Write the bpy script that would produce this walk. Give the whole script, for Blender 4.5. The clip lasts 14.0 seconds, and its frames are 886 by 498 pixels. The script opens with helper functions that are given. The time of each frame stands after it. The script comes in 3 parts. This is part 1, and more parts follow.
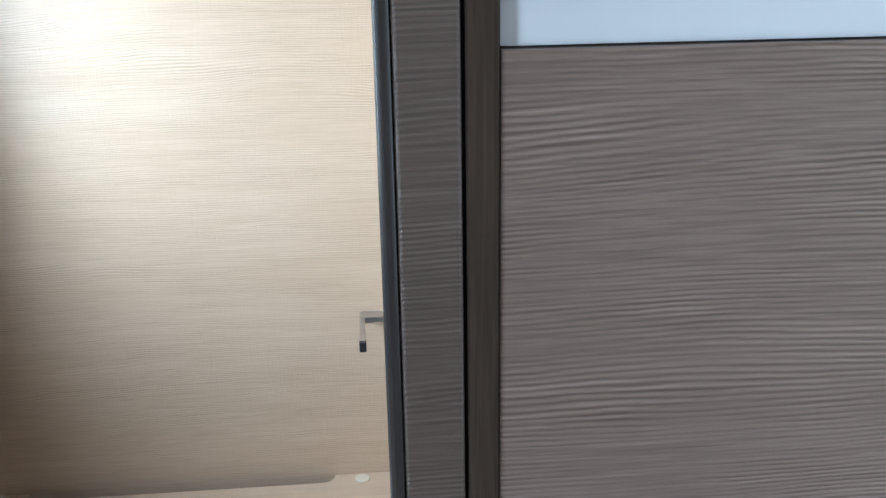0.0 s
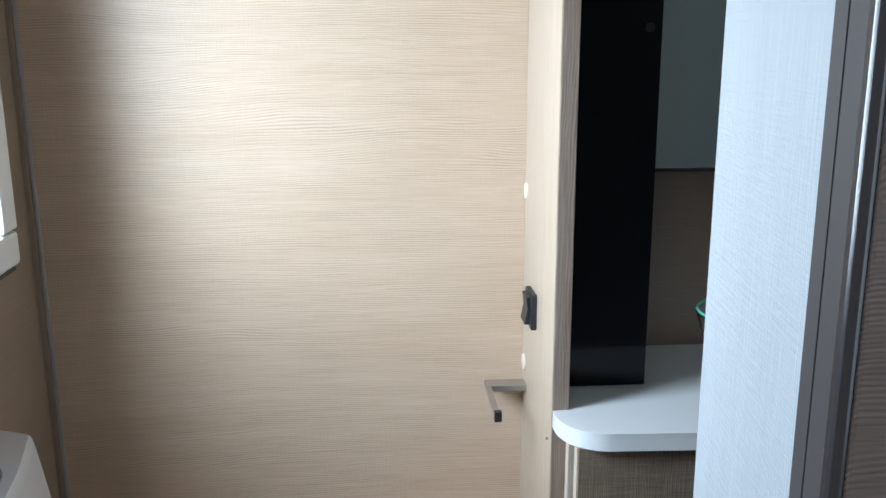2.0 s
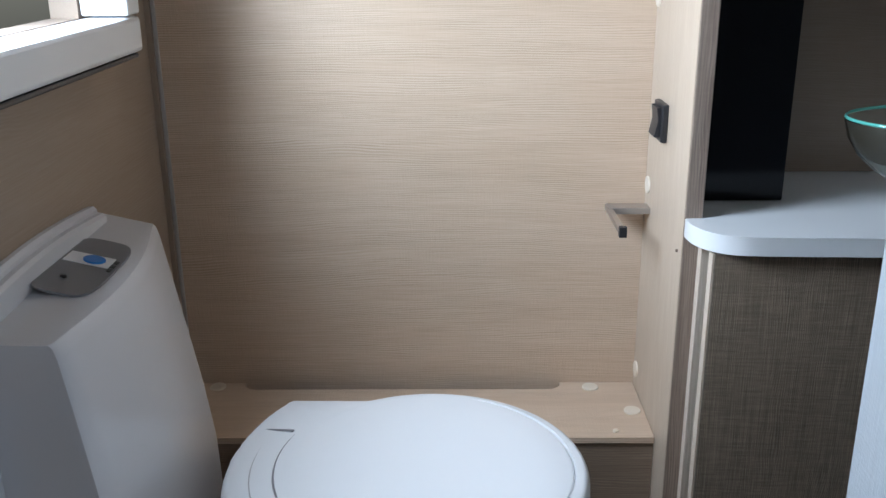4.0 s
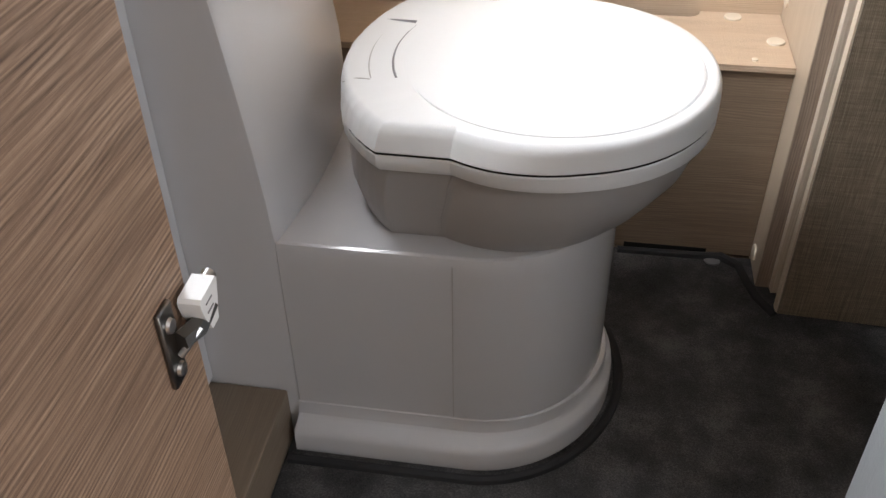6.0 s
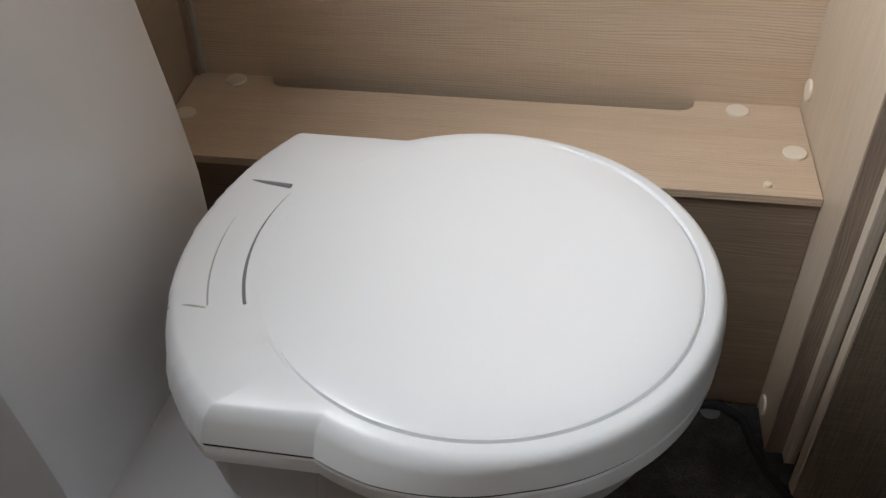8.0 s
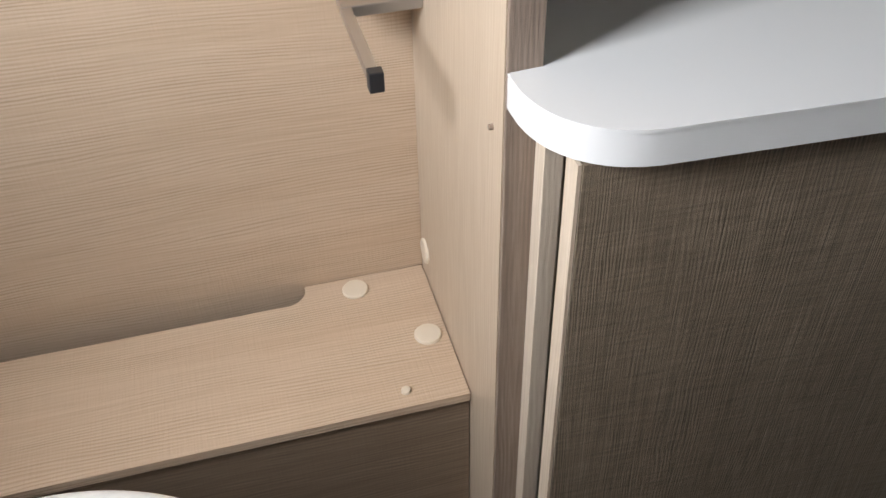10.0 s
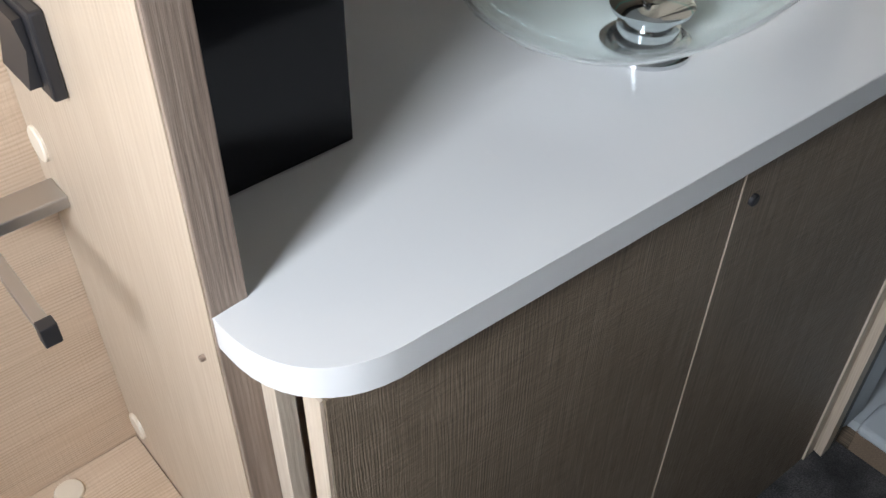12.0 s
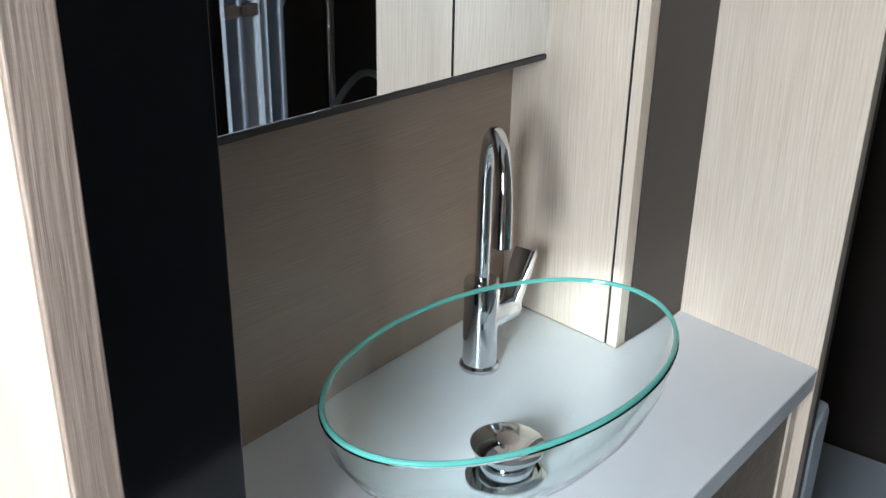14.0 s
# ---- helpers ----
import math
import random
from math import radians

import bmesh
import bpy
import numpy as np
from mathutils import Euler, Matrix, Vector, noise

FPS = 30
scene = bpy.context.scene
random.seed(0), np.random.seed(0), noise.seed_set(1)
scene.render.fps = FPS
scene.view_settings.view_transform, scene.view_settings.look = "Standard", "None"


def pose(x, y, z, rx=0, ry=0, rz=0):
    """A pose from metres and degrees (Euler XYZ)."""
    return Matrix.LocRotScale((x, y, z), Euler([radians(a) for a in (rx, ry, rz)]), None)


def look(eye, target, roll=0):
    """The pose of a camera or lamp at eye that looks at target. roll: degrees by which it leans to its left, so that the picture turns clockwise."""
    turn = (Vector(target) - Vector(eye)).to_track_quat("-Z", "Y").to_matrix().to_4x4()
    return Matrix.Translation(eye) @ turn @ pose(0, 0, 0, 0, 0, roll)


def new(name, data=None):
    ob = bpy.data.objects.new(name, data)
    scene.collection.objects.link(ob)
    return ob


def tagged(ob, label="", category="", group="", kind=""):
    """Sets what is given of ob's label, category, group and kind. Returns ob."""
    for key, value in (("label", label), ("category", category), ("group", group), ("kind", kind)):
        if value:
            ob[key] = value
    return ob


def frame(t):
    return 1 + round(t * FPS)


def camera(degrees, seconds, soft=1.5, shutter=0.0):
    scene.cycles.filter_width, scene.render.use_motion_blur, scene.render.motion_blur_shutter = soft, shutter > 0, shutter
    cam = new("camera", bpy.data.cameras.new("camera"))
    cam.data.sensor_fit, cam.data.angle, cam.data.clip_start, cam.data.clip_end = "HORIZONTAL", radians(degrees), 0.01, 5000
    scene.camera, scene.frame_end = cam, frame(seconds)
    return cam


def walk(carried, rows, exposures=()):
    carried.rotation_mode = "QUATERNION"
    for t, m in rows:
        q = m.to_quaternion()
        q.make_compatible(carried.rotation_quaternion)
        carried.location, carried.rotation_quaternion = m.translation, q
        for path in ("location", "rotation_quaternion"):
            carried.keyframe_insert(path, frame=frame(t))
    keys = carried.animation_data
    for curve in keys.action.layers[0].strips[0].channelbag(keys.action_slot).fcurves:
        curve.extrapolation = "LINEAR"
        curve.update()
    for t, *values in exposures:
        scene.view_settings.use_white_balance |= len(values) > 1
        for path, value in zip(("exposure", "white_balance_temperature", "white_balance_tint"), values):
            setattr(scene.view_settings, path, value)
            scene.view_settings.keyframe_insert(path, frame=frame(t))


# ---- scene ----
cam = camera(51.4, 14.0)
PATH = [
    (0, (0.072, 0.06, 1.263), (0.232, 1.954, 0.64), -1.0),
    (0.5, (0.03, 0.04, 1.258), (0.187, 1.955, 0.702), -0.9),
    (1, (-0.079, 0.063, 1.253), (0.096, 1.995, 0.765), -0.5),
    (1.5, (-0.108, 0.08, 1.251), (0.048, 2.016, 0.774), -0.2),
    (2, (-0.123, 0.107, 1.248), (0.025, 2.044, 0.772), -0.2),
    (4.3, (-0.188, 0.114, 1.052), (-0.264, 1.975, 0.322), -0.6),
    (4.5, (-0.187, 0.111, 1.035), (-0.298, 1.937, 0.227), -0.7),
    (5, (-0.196, 0.099, 1.001), (-0.371, 1.828, 0.01), -0.6),
    (5.5, (-0.187, 0.093, 0.98), (-0.427, 1.717, -0.163), -0.9),
    (6, (-0.182, 0.098, 0.969), (-0.45, 1.649, -0.266), -1.0),
    (6.5, (-0.198, 0.142, 0.969), (-0.474, 1.643, -0.323), -1.2),
    (7, (-0.208, 0.242, 0.95), (-0.476, 1.731, -0.358), -1.1),
    (7.5, (-0.197, 0.396, 0.938), (-0.469, 1.875, -0.38), -1.3),
    (8, (-0.157, 0.528, 0.97), (-0.408, 2.014, -0.345), -1.7),
    (8.5, (-0.111, 0.639, 0.969), (-0.247, 2.153, -0.331), -1.4),
    (9, (-0.082, 0.69, 0.971), (-0.015, 2.224, -0.31), -1.6),
    (9.2, (-0.078, 0.716, 0.974), (0.051, 2.243, -0.311), -1.7),
    (11.3, (0.023, 0.938, 1.062), (0.782, 2.196, -0.296), -0.0),
    (11.5, (0.014, 0.943, 1.068), (0.829, 2.153, -0.3), 0.2),
    (12, (-0.011, 0.946, 1.085), (0.961, 2.057, -0.264), 0.8),
    (12.5, (-0.048, 0.962, 1.123), (1.003, 2.066, -0.173), 0.5),
    (13, (-0.044, 0.95, 1.171), (1.108, 2.105, 0.013), 0.8),
    (13.5, (-0.05, 0.934, 1.203), (1.243, 2.109, 0.231), 0.9),
    (14, (-0.043, 0.961, 1.213), (1.422, 2.086, 0.447), 1.1),
]
EXPOSURE = [
    (0.0, 0.7, 5500, 5), (1.0, 0.7, 5400, 5), (2.0, 0.58, 5600, 6), (4.3, 0.46, 5600, 10), (4.7, 0.5, 5600, 10), (5.0, 0.72, 6100, 13), (5.5, 1.08, 6600, 14), (6.5, 1.28, 7000, 17), (7.5, 0.7, 6900, 13),
    (8.0, 0.4, 6650, 13), (8.5, 0.6, 6900, 13), (9.0, 0.62, 7050, 18), (11.3, 0.74, 6450, 13), (12.5, 0.66, 6400, 15), (13.5, 0.76, 6050, 12), (14.0, 1.05, 6050, 11),
]
walk(cam, [(t, look(eye, target, roll)) for t, eye, target, roll in PATH], EXPOSURE)

# ---- world and light ----
world = bpy.data.worlds.new("world")
scene.world = world
world.use_nodes = True
wn = world.node_tree
sky = wn.nodes.new("ShaderNodeTexSky")
sky.sky_type, sky.sun_disc = "NISHITA", False
sky.sun_elevation, sky.sun_rotation = radians(42), radians(-100)
wn.links.new(sky.outputs[0], wn.nodes["Background"].inputs[0])
wn.nodes["Background"].inputs[1].default_value = 0.06


def area(name, m, sx, sy, watts, colour, spread=180):
    lamp = bpy.data.lights.new(name, "AREA")
    lamp.shape, lamp.size, lamp.size_y = "RECTANGLE", sx, sy
    lamp.energy, lamp.color, lamp.spread = watts, colour, radians(spread)
    ob = new(name, lamp)
    ob.matrix_world = m
    return ob


# daylight in the washroom's side window, and two added fill lamps in the unseen lounge
area("window_daylight", look((-0.705, 0.975, 1.26), (0.3, 1.16, 0.90)), 0.28, 0.46, 8.8, (0.86, 0.94, 1.0), 148)
# fill lamp placed to reach the doorway wall and miss the countertop
area("lounge_fill_west", look((-1.83, -0.87, 0.95), (0.3, 0.2, 0.9)), 0.74, 0.98, 54.0, (0.88, 0.95, 1.0))
area("lounge_fill_east", look((1.93, -0.85, 0.96), (0.0, 0.1, 0.7)), 1.08, 1.38, 9.0, (0.90, 0.96, 1.0))

# ---- materials ----


def mat(name, colour, rough=0.5, metal=0.0, **extra):
    m = bpy.data.materials.new(name)
    m.use_nodes = True
    b = m.node_tree.nodes["Principled BSDF"]
    b.inputs["Base Color"].default_value = (*colour, 1)
    b.inputs["Roughness"].default_value = rough
    b.inputs["Metallic"].default_value = metal
    for k, v in extra.items():
        b.inputs[k.replace("_", " ")].default_value = v
    return m


def noise_at(m, scale, vec, detail=4.0, rough=0.6):
    n = m.node_tree.nodes.new("ShaderNodeTexNoise")
    mp = m.node_tree.nodes.new("ShaderNodeMapping")
    mp.inputs["Scale"].default_value = scale
    n.inputs["Scale"].default_value = 1.0
    n.inputs["Detail"].default_value = detail
    n.inputs["Roughness"].default_value = rough
    m.node_tree.links.new(vec, mp.inputs["Vector"])
    m.node_tree.links.new(mp.outputs[0], n.inputs["Vector"])
    return n.outputs["Fac"]


def maths(m, op, a, b):
    n = m.node_tree.nodes.new("ShaderNodeMath")
    n.operation = op
    for i, v in enumerate((a, b)):
        if isinstance(v, (int, float)):
            n.inputs[i].default_value = v
        else:
            m.node_tree.links.new(v, n.inputs[i])
    return n.outputs[0]


def ramp(m, fac, stops):
    r = m.node_tree.nodes.new("ShaderNodeValToRGB")
    while len(r.color_ramp.elements) < len(stops):
        r.color_ramp.elements.new(0.5)
    for e, (p, c) in zip(r.color_ramp.elements, stops):
        e.position, e.color = p, (*c, 1)
    m.node_tree.links.new(fac, r.inputs[0])
    return r.outputs[0]


def bump(m, height, strength, distance, normal=None):
    b = m.node_tree.nodes.new("ShaderNodeBump")
    b.inputs["Strength"].default_value = strength
    b.inputs["Distance"].default_value = distance
    m.node_tree.links.new(height, b.inputs["Height"])
    if normal is not None:
        m.node_tree.links.new(normal, b.inputs["Normal"])
    return b.outputs[0]


def wood(name, pale, mid, dark, grain, rough=0.42, cross=0.35, relief=0.7, fine=300.0, spread=0.13, weft=0.05, bands=0.34, wave=0.010, ribs=0.22):
    """Brushed larch-look laminate: streaks along the axis grain (0 x, 1 y, 2 z), with a faint cross weave."""
    m = mat(name, mid, rough)
    nt = m.node_tree
    vec = nt.nodes.new("ShaderNodeTexCoord").outputs["Object"]

    def sc(along, across):
        s = [across] * 3
        s[grain] = along
        return s

    # slow waves bend the grain
    wob = nt.nodes.new("ShaderNodeTexNoise")
    wob.inputs["Scale"].default_value = 2.2
    wob.inputs["Detail"].default_value = 1.0
    nt.links.new(vec, wob.inputs["Vector"])
    off = nt.nodes.new("ShaderNodeVectorMath")
    off.operation = "MULTIPLY_ADD"
    nt.links.new(wob.outputs["Color"], off.inputs[0])
    off.inputs[1].default_value = [0.0 if i == grain else 0.016 for i in range(3)]
    nt.links.new(vec, off.inputs[2])
    v = off.outputs[0]
    # fine wavy ribs: a sine across the grain, bent by two noises and fading in and out
    sep = nt.nodes.new("ShaderNodeSeparateXYZ")
    nt.links.new(v, sep.inputs[0])
    o1, o2 = [sep.outputs[i] for i in range(3) if i != grain]
    across = maths(m, "ADD", o1, o2)
    bend = noise_at(m, sc(9.0, 38.0), vec, 3.0, 0.55)
    bow = noise_at(m, sc(1.6, 7.0), vec, 2.0, 0.5)
    across = maths(m, "ADD", across, maths(m, "ADD", maths(m, "MULTIPLY", bend, wave), maths(m, "MULTIPLY", bow, 0.05)))
    rib = maths(m, "SINE", maths(m, "MULTIPLY", across, 2 * math.pi / (1.15 / fine)), 0.0)
    fade = noise_at(m, sc(7.0, 30.0), vec, 3.0, 0.6)
    rib = maths(m, "MULTIPLY", rib, maths(m, "MAXIMUM", maths(m, "MULTIPLY", maths(m, "SUBTRACT", fade, 0.34), 2.2), 0.04))
    grainy = noise_at(m, sc(12.0, fine * 1.6), v, 3.0, 0.6)
    streak = maths(m, "ADD", maths(m, "MULTIPLY", rib, ribs), grainy)
    broad = noise_at(m, sc(3.0, 34.0), v, 4.0, 0.6)
    cloud = noise_at(m, (2.5, 2.5, 2.5), vec, 3.0, 0.5)
    weave = noise_at(m, sc(420.0, 30.0), vec, 2.0, 0.5)
    f = maths(m, "ADD", maths(m, "MULTIPLY", streak, 1.0 - bands), maths(m, "MULTIPLY", broad, bands))
    f = maths(m, "ADD", f, maths(m, "MULTIPLY", maths(m, "SUBTRACT", cloud, 0.5), 0.22))
    f = maths(m, "ADD", f, maths(m, "MULTIPLY", maths(m, "SUBTRACT", weave, 0.5), weft))
    col = ramp(m, f, [(0.5 - spread, dark), (0.5, mid), (0.5 + spread * 0.85, pale)])
    b = nt.nodes["Principled BSDF"]
    nt.links.new(col, b.inputs["Base Color"])
    hgt = maths(m, "ADD", streak, maths(m, "MULTIPLY", weave, cross))
    nt.links.new(bump(m, hgt, relief, 0.0006), b.inputs["Normal"])
    rg = maths(m, "ADD", maths(m, "MULTIPLY", streak, -0.18), rough + 0.09)
    nt.links.new(rg, b.inputs["Roughness"])
    return m


PALE = ((0.715, 0.575, 0.44), (0.615, 0.468, 0.338), (0.48, 0.35, 0.238))
GREY = ((0.27, 0.215, 0.185), (0.17, 0.132, 0.112), (0.10, 0.075, 0.062))
M_pale_x = wood("pale_wood_x", *PALE, 0, 0.33, 1.3, 0.55, 330.0, 0.34, 0.09, 0.40, 0.006, 0.6)
M_pale_y = wood("pale_wood_y", *PALE, 1, 0.36, 0.4, 0.6, 280.0, 0.42)
M_pale_z = wood("pale_wood_z", (0.62, 0.52, 0.41), (0.535, 0.435, 0.33), (0.45, 0.35, 0.26), 2, 0.36, 0.4, 0.5, 240.0, 0.42, 0.03, 0.25)
M_ash_z = wood("ash_wood_z", (0.76, 0.66, 0.55), (0.65, 0.545, 0.43), (0.52, 0.42, 0.315), 2, 0.38, 0.3, 0.6, 260.0, 0.36, 0.03, 0.25)
M_floor_y = wood("lounge_floor_y", (0.34, 0.26, 0.19), (0.25, 0.185, 0.13), (0.17, 0.125, 0.085), 1, 0.4, 0.2)
M_edge_z = wood("brown_edge_z", (0.40, 0.315, 0.25), (0.28, 0.21, 0.165), (0.17, 0.125, 0.095), 2, 0.5, 0.3, 0.6, 300.0, 0.26)
M_post_z = wood("post_wood_z", (0.066, 0.048, 0.037), (0.045, 0.033, 0.025), (0.028, 0.02, 0.015), 2, 0.62, 0.1, 0.08, 300.0, 0.3)
M_grey_x = wood("grey_wood_x", *GREY, 0, 0.30, 0.10, 1.0, 400.0, 0.36, 0.02, 0.2, 0.005, 0.5)
M_post_x = wood("post_wood_x", (0.15, 0.118, 0.102), (0.098, 0.076, 0.066), (0.056, 0.042, 0.036), 0, 0.38, 0.10, 0.8, 400.0, 0.36, 0.02, 0.2, 0.005, 0.4)
M_grey_z = wood("grey_wood_z", *GREY, 2, 0.45, 0.9, 0.9, 420.0, 0.25, 0.16, 0.2)
M_door_z = wood("door_wood_z", (0.34, 0.27, 0.20), (0.215, 0.167, 0.12), (0.105, 0.08, 0.056), 2, 0.42, 1.0, 0.8, 520.0, 0.30, 0.42, 0.12)
M_side_y = wood("side_wood_y", (0.44, 0.30, 0.21), (0.275, 0.178, 0.122), (0.12, 0.074, 0.05), 1, 0.5, 0.2, 0.7, 330.0, 0.22, 0.02, 0.2)
M_slab = wood("slab_laminate", (0.45, 0.485, 0.51), (0.41, 0.445, 0.47), (0.37, 0.40, 0.425), 2, 0.36, 1.2, 0.9, 420.0, 0.26, 0.10)
M_plinth_y = wood("plinth_wood_y", (0.30, 0.235, 0.175), (0.23, 0.175, 0.128), (0.17, 0.125, 0.09), 1, 0.45, 0.3, 0.5, 300.0, 0.4)
M_riser_x = wood("riser_wood_x", (0.35, 0.265, 0.195), (0.25, 0.183, 0.13), (0.17, 0.12, 0.085), 0, 0.42, 0.4, 0.6, 300.0, 0.34, 0.03, 0.25)
M_splash_x = wood("splash_wood_x", (0.36, 0.28, 0.22), (0.30, 0.227, 0.173), (0.24, 0.177, 0.132), 0, 0.34, 0.4, 0.5, 300.0, 0.48, 0.03, 0.25)
M_tan = wood("tan_wall", (0.36, 0.285, 0.215), (0.32, 0.248, 0.185), (0.275, 0.21, 0.155), 1, 0.55, 0.2, 0.15, 300.0, 0.6)
M_dark_wall = mat("dark_shower_wall", (0.055, 0.044, 0.038), 0.35)
M_black = mat("black_gloss", (0.012, 0.013, 0.016), 0.12, 0.0, Specular_IOR_Level=0.22)
M_blackplastic = mat("black_plastic", (0.022, 0.022, 0.025), 0.42)
M_white = mat("white_plastic", (0.78, 0.79, 0.80), 0.28)
M_lid = mat("toilet_white", (0.80, 0.81, 0.82), 0.33)
M_bowl = mat("toilet_grey", (0.43, 0.415, 0.41), 0.38)
M_console = mat("console_white", (0.63, 0.63, 0.65), 0.13)
M_gap = mat("dark_gap", (0.02, 0.02, 0.02), 0.7)
M_counter = mat("counter_white", (0.75, 0.76, 0.76), 0.11)
M_chrome = mat("chrome", (0.66, 0.67, 0.69), 0.06, 1.0)
M_steel = mat("brushed_steel", (0.55, 0.55, 0.56), 0.28, 1.0)
M_darksteel = mat("dark_steel", (0.16, 0.155, 0.15), 0.3, 1.0)
M_mirror = mat("mirror", (0.82, 0.85, 0.85), 0.015, 1.0)
M_cap = mat("cream_cap", (0.78, 0.69, 0.56), 0.4)
M_blue = mat("blue_button", (0.02, 0.20, 0.62), 0.3)
M_padgrey = mat("pad_grey", (0.20, 0.20, 0.21), 0.4)
M_wallwhite = mat("white_wall", (0.56, 0.60, 0.64), 0.3)
M_ceiling = mat("white_ceiling", (0.75, 0.75, 0.74), 0.6)
M_film = mat("white_film", (0.85, 0.87, 0.9), 0.25)
M_tray = mat("tray_plastic", (0.58, 0.63, 0.66), 0.3)
M_trim = mat("grey_trim", (0.42, 0.40, 0.38), 0.4)
M_rail = mat("dark_rail", (0.06, 0.055, 0.055), 0.4)
M_alu = mat("aluminium", (0.62, 0.66, 0.74), 0.35, 0.3)
M_doorpane = mat("door_pane", (0.30, 0.33, 0.32), 0.3)
M_strip = mat("grey_strip", (0.03, 0.028, 0.03), 0.25)
M_acryl = mat("frosted_pane", (0.80, 0.86, 0.93), 0.3)

M_glass = bpy.data.materials.new("bowl_glass")
M_glass.use_nodes = True
_b = M_glass.node_tree.nodes["Principled BSDF"]
_b.inputs["Base Color"].default_value = (0.93, 0.985, 0.97, 1)
_b.inputs["Roughness"].default_value = 0.0
_b.inputs["IOR"].default_value = 1.22
_b.inputs["Specular IOR Level"].default_value = 0.7
_b.inputs["Transmission Weight"].default_value = 1.0
M_glassrim = mat("glass_rim", (0.14, 0.48, 0.40), 0.1)

M_carpet = mat("charcoal_carpet", (0.03, 0.03, 0.033), 0.95)
_v = M_carpet.node_tree.nodes.new("ShaderNodeTexCoord").outputs["Object"]
_n1 = noise_at(M_carpet, (420, 420, 420), _v, 4.0, 0.75)
_n2 = noise_at(M_carpet, (14, 14, 14), _v, 4.0, 0.65)
_f = maths(M_carpet, "ADD", maths(M_carpet, "MULTIPLY", _n1, 0.5), maths(M_carpet, "MULTIPLY", _n2, 0.5))
M_carpet.node_tree.links.new(ramp(M_carpet, _f, [(0.36, (0.02, 0.02, 0.022)), (0.51, (0.075, 0.073, 0.075)), (0.64, (0.18, 0.174, 0.176))]),
                             M_carpet.node_tree.nodes["Principled BSDF"].inputs["Base Color"])
M_carpet.node_tree.links.new(bump(M_carpet, _n1, 1.0, 0.004), M_carpet.node_tree.nodes["Principled BSDF"].inputs["Normal"])
M_binding = mat("carpet_binding", (0.02, 0.02, 0.022), 0.8)

for _m, _s in ((M_lid, 60), (M_bowl, 60), (M_console, 50), (M_counter, 90), (M_tray, 40), (M_wallwhite, 20), (M_dark_wall, 30), (M_ceiling, 30)):
    _v = _m.node_tree.nodes.new("ShaderNodeTexCoord").outputs["Object"]
    _n = noise_at(_m, (_s, _s, _s), _v, 5.0)
    _p = _m.node_tree.nodes["Principled BSDF"]
    _r = _p.inputs["Roughness"].default_value
    _m.node_tree.links.new(maths(_m, "ADD", maths(_m, "MULTIPLY", _n, 0.12), _r - 0.06), _p.inputs["Roughness"])
    _m.node_tree.links.new(bump(_m, _n, 0.06, 0.0006), _p.inputs["Normal"])

for _m, _s in ((M_post_z, 0.08), (M_rail, 0.25), (M_grey_x, 0.3), (M_dark_wall, 0.25), (M_gap, 0.05)):
    _m.node_tree.nodes["Principled BSDF"].inputs["Specular IOR Level"].default_value = _s

# ---- mesh helpers ----


def box(bm, x0, x1, y0, y1, z0, z1, bev=0.0, seg=2):
    r = bmesh.ops.create_cube(bm, size=1.0, matrix=Matrix.Translation(((x0 + x1) / 2, (y0 + y1) / 2, (z0 + z1) / 2)) @ Matrix.Diagonal((x1 - x0, y1 - y0, z1 - z0, 1)))
    if bev:
        es = list({e for v in r["verts"] for e in v.link_edges})
        bmesh.ops.bevel(bm, geom=es, offset=bev, segments=seg, profile=0.5, affect="EDGES")
    flat = bm.faces.layers.int.get("flat") or bm.faces.layers.int.new("flat")
    for f in bm.faces:
        f.normal_update()
        if max(abs(c) for c in f.normal) > 0.9999:
            f[flat] = 1
    return bm


def loft(bm, rings, cap0=True, cap1=True, closed=True):
    vs = [[bm.verts.new(p) for p in ring] for ring in rings]
    n = len(rings[0])
    for a, b in zip(vs, vs[1:]):
        for i in range(n if closed else n - 1):
            j = (i + 1) % n
            bm.faces.new((a[i], a[j], b[j], b[i]))
    if cap0:
        bm.faces.new(vs[0][::-1])
    if cap1:
        bm.faces.new(vs[-1])
    return bm


def tube(bm, pts, r, seg=12):
    pts = [Vector(p) for p in pts]
    rad = r if isinstance(r, (list, tuple)) else [r] * len(pts)
    rings = []
    up = None
    for i, p in enumerate(pts):
        d = (pts[min(i + 1, len(pts) - 1)] - pts[max(i - 1, 0)]).normalized()
        if up is None:
            up = d.orthogonal().normalized()
        up = (up - d * up.dot(d)).normalized()
        side = d.cross(up)
        rings.append([p + rad[i] * (math.cos(a) * up + math.sin(a) * side) for a in [2 * math.pi * k / seg for k in range(seg)]])
    return loft(bm, rings)


def lathe(bm, profile, cx, cy, seg=48, ex=1.0, ey=1.0, caps=True):
    rings = [[(cx + r * ex * math.cos(a), cy + r * ey * math.sin(a), z) for a in [2 * math.pi * k / seg for k in range(seg)]] for r, z in profile]
    return loft(bm, rings, caps, caps)


def prism(bm, poly, z0, z1):
    return loft(bm, [[(x, y, z0) for x, y in poly], [(x, y, z1) for x, y in poly]])


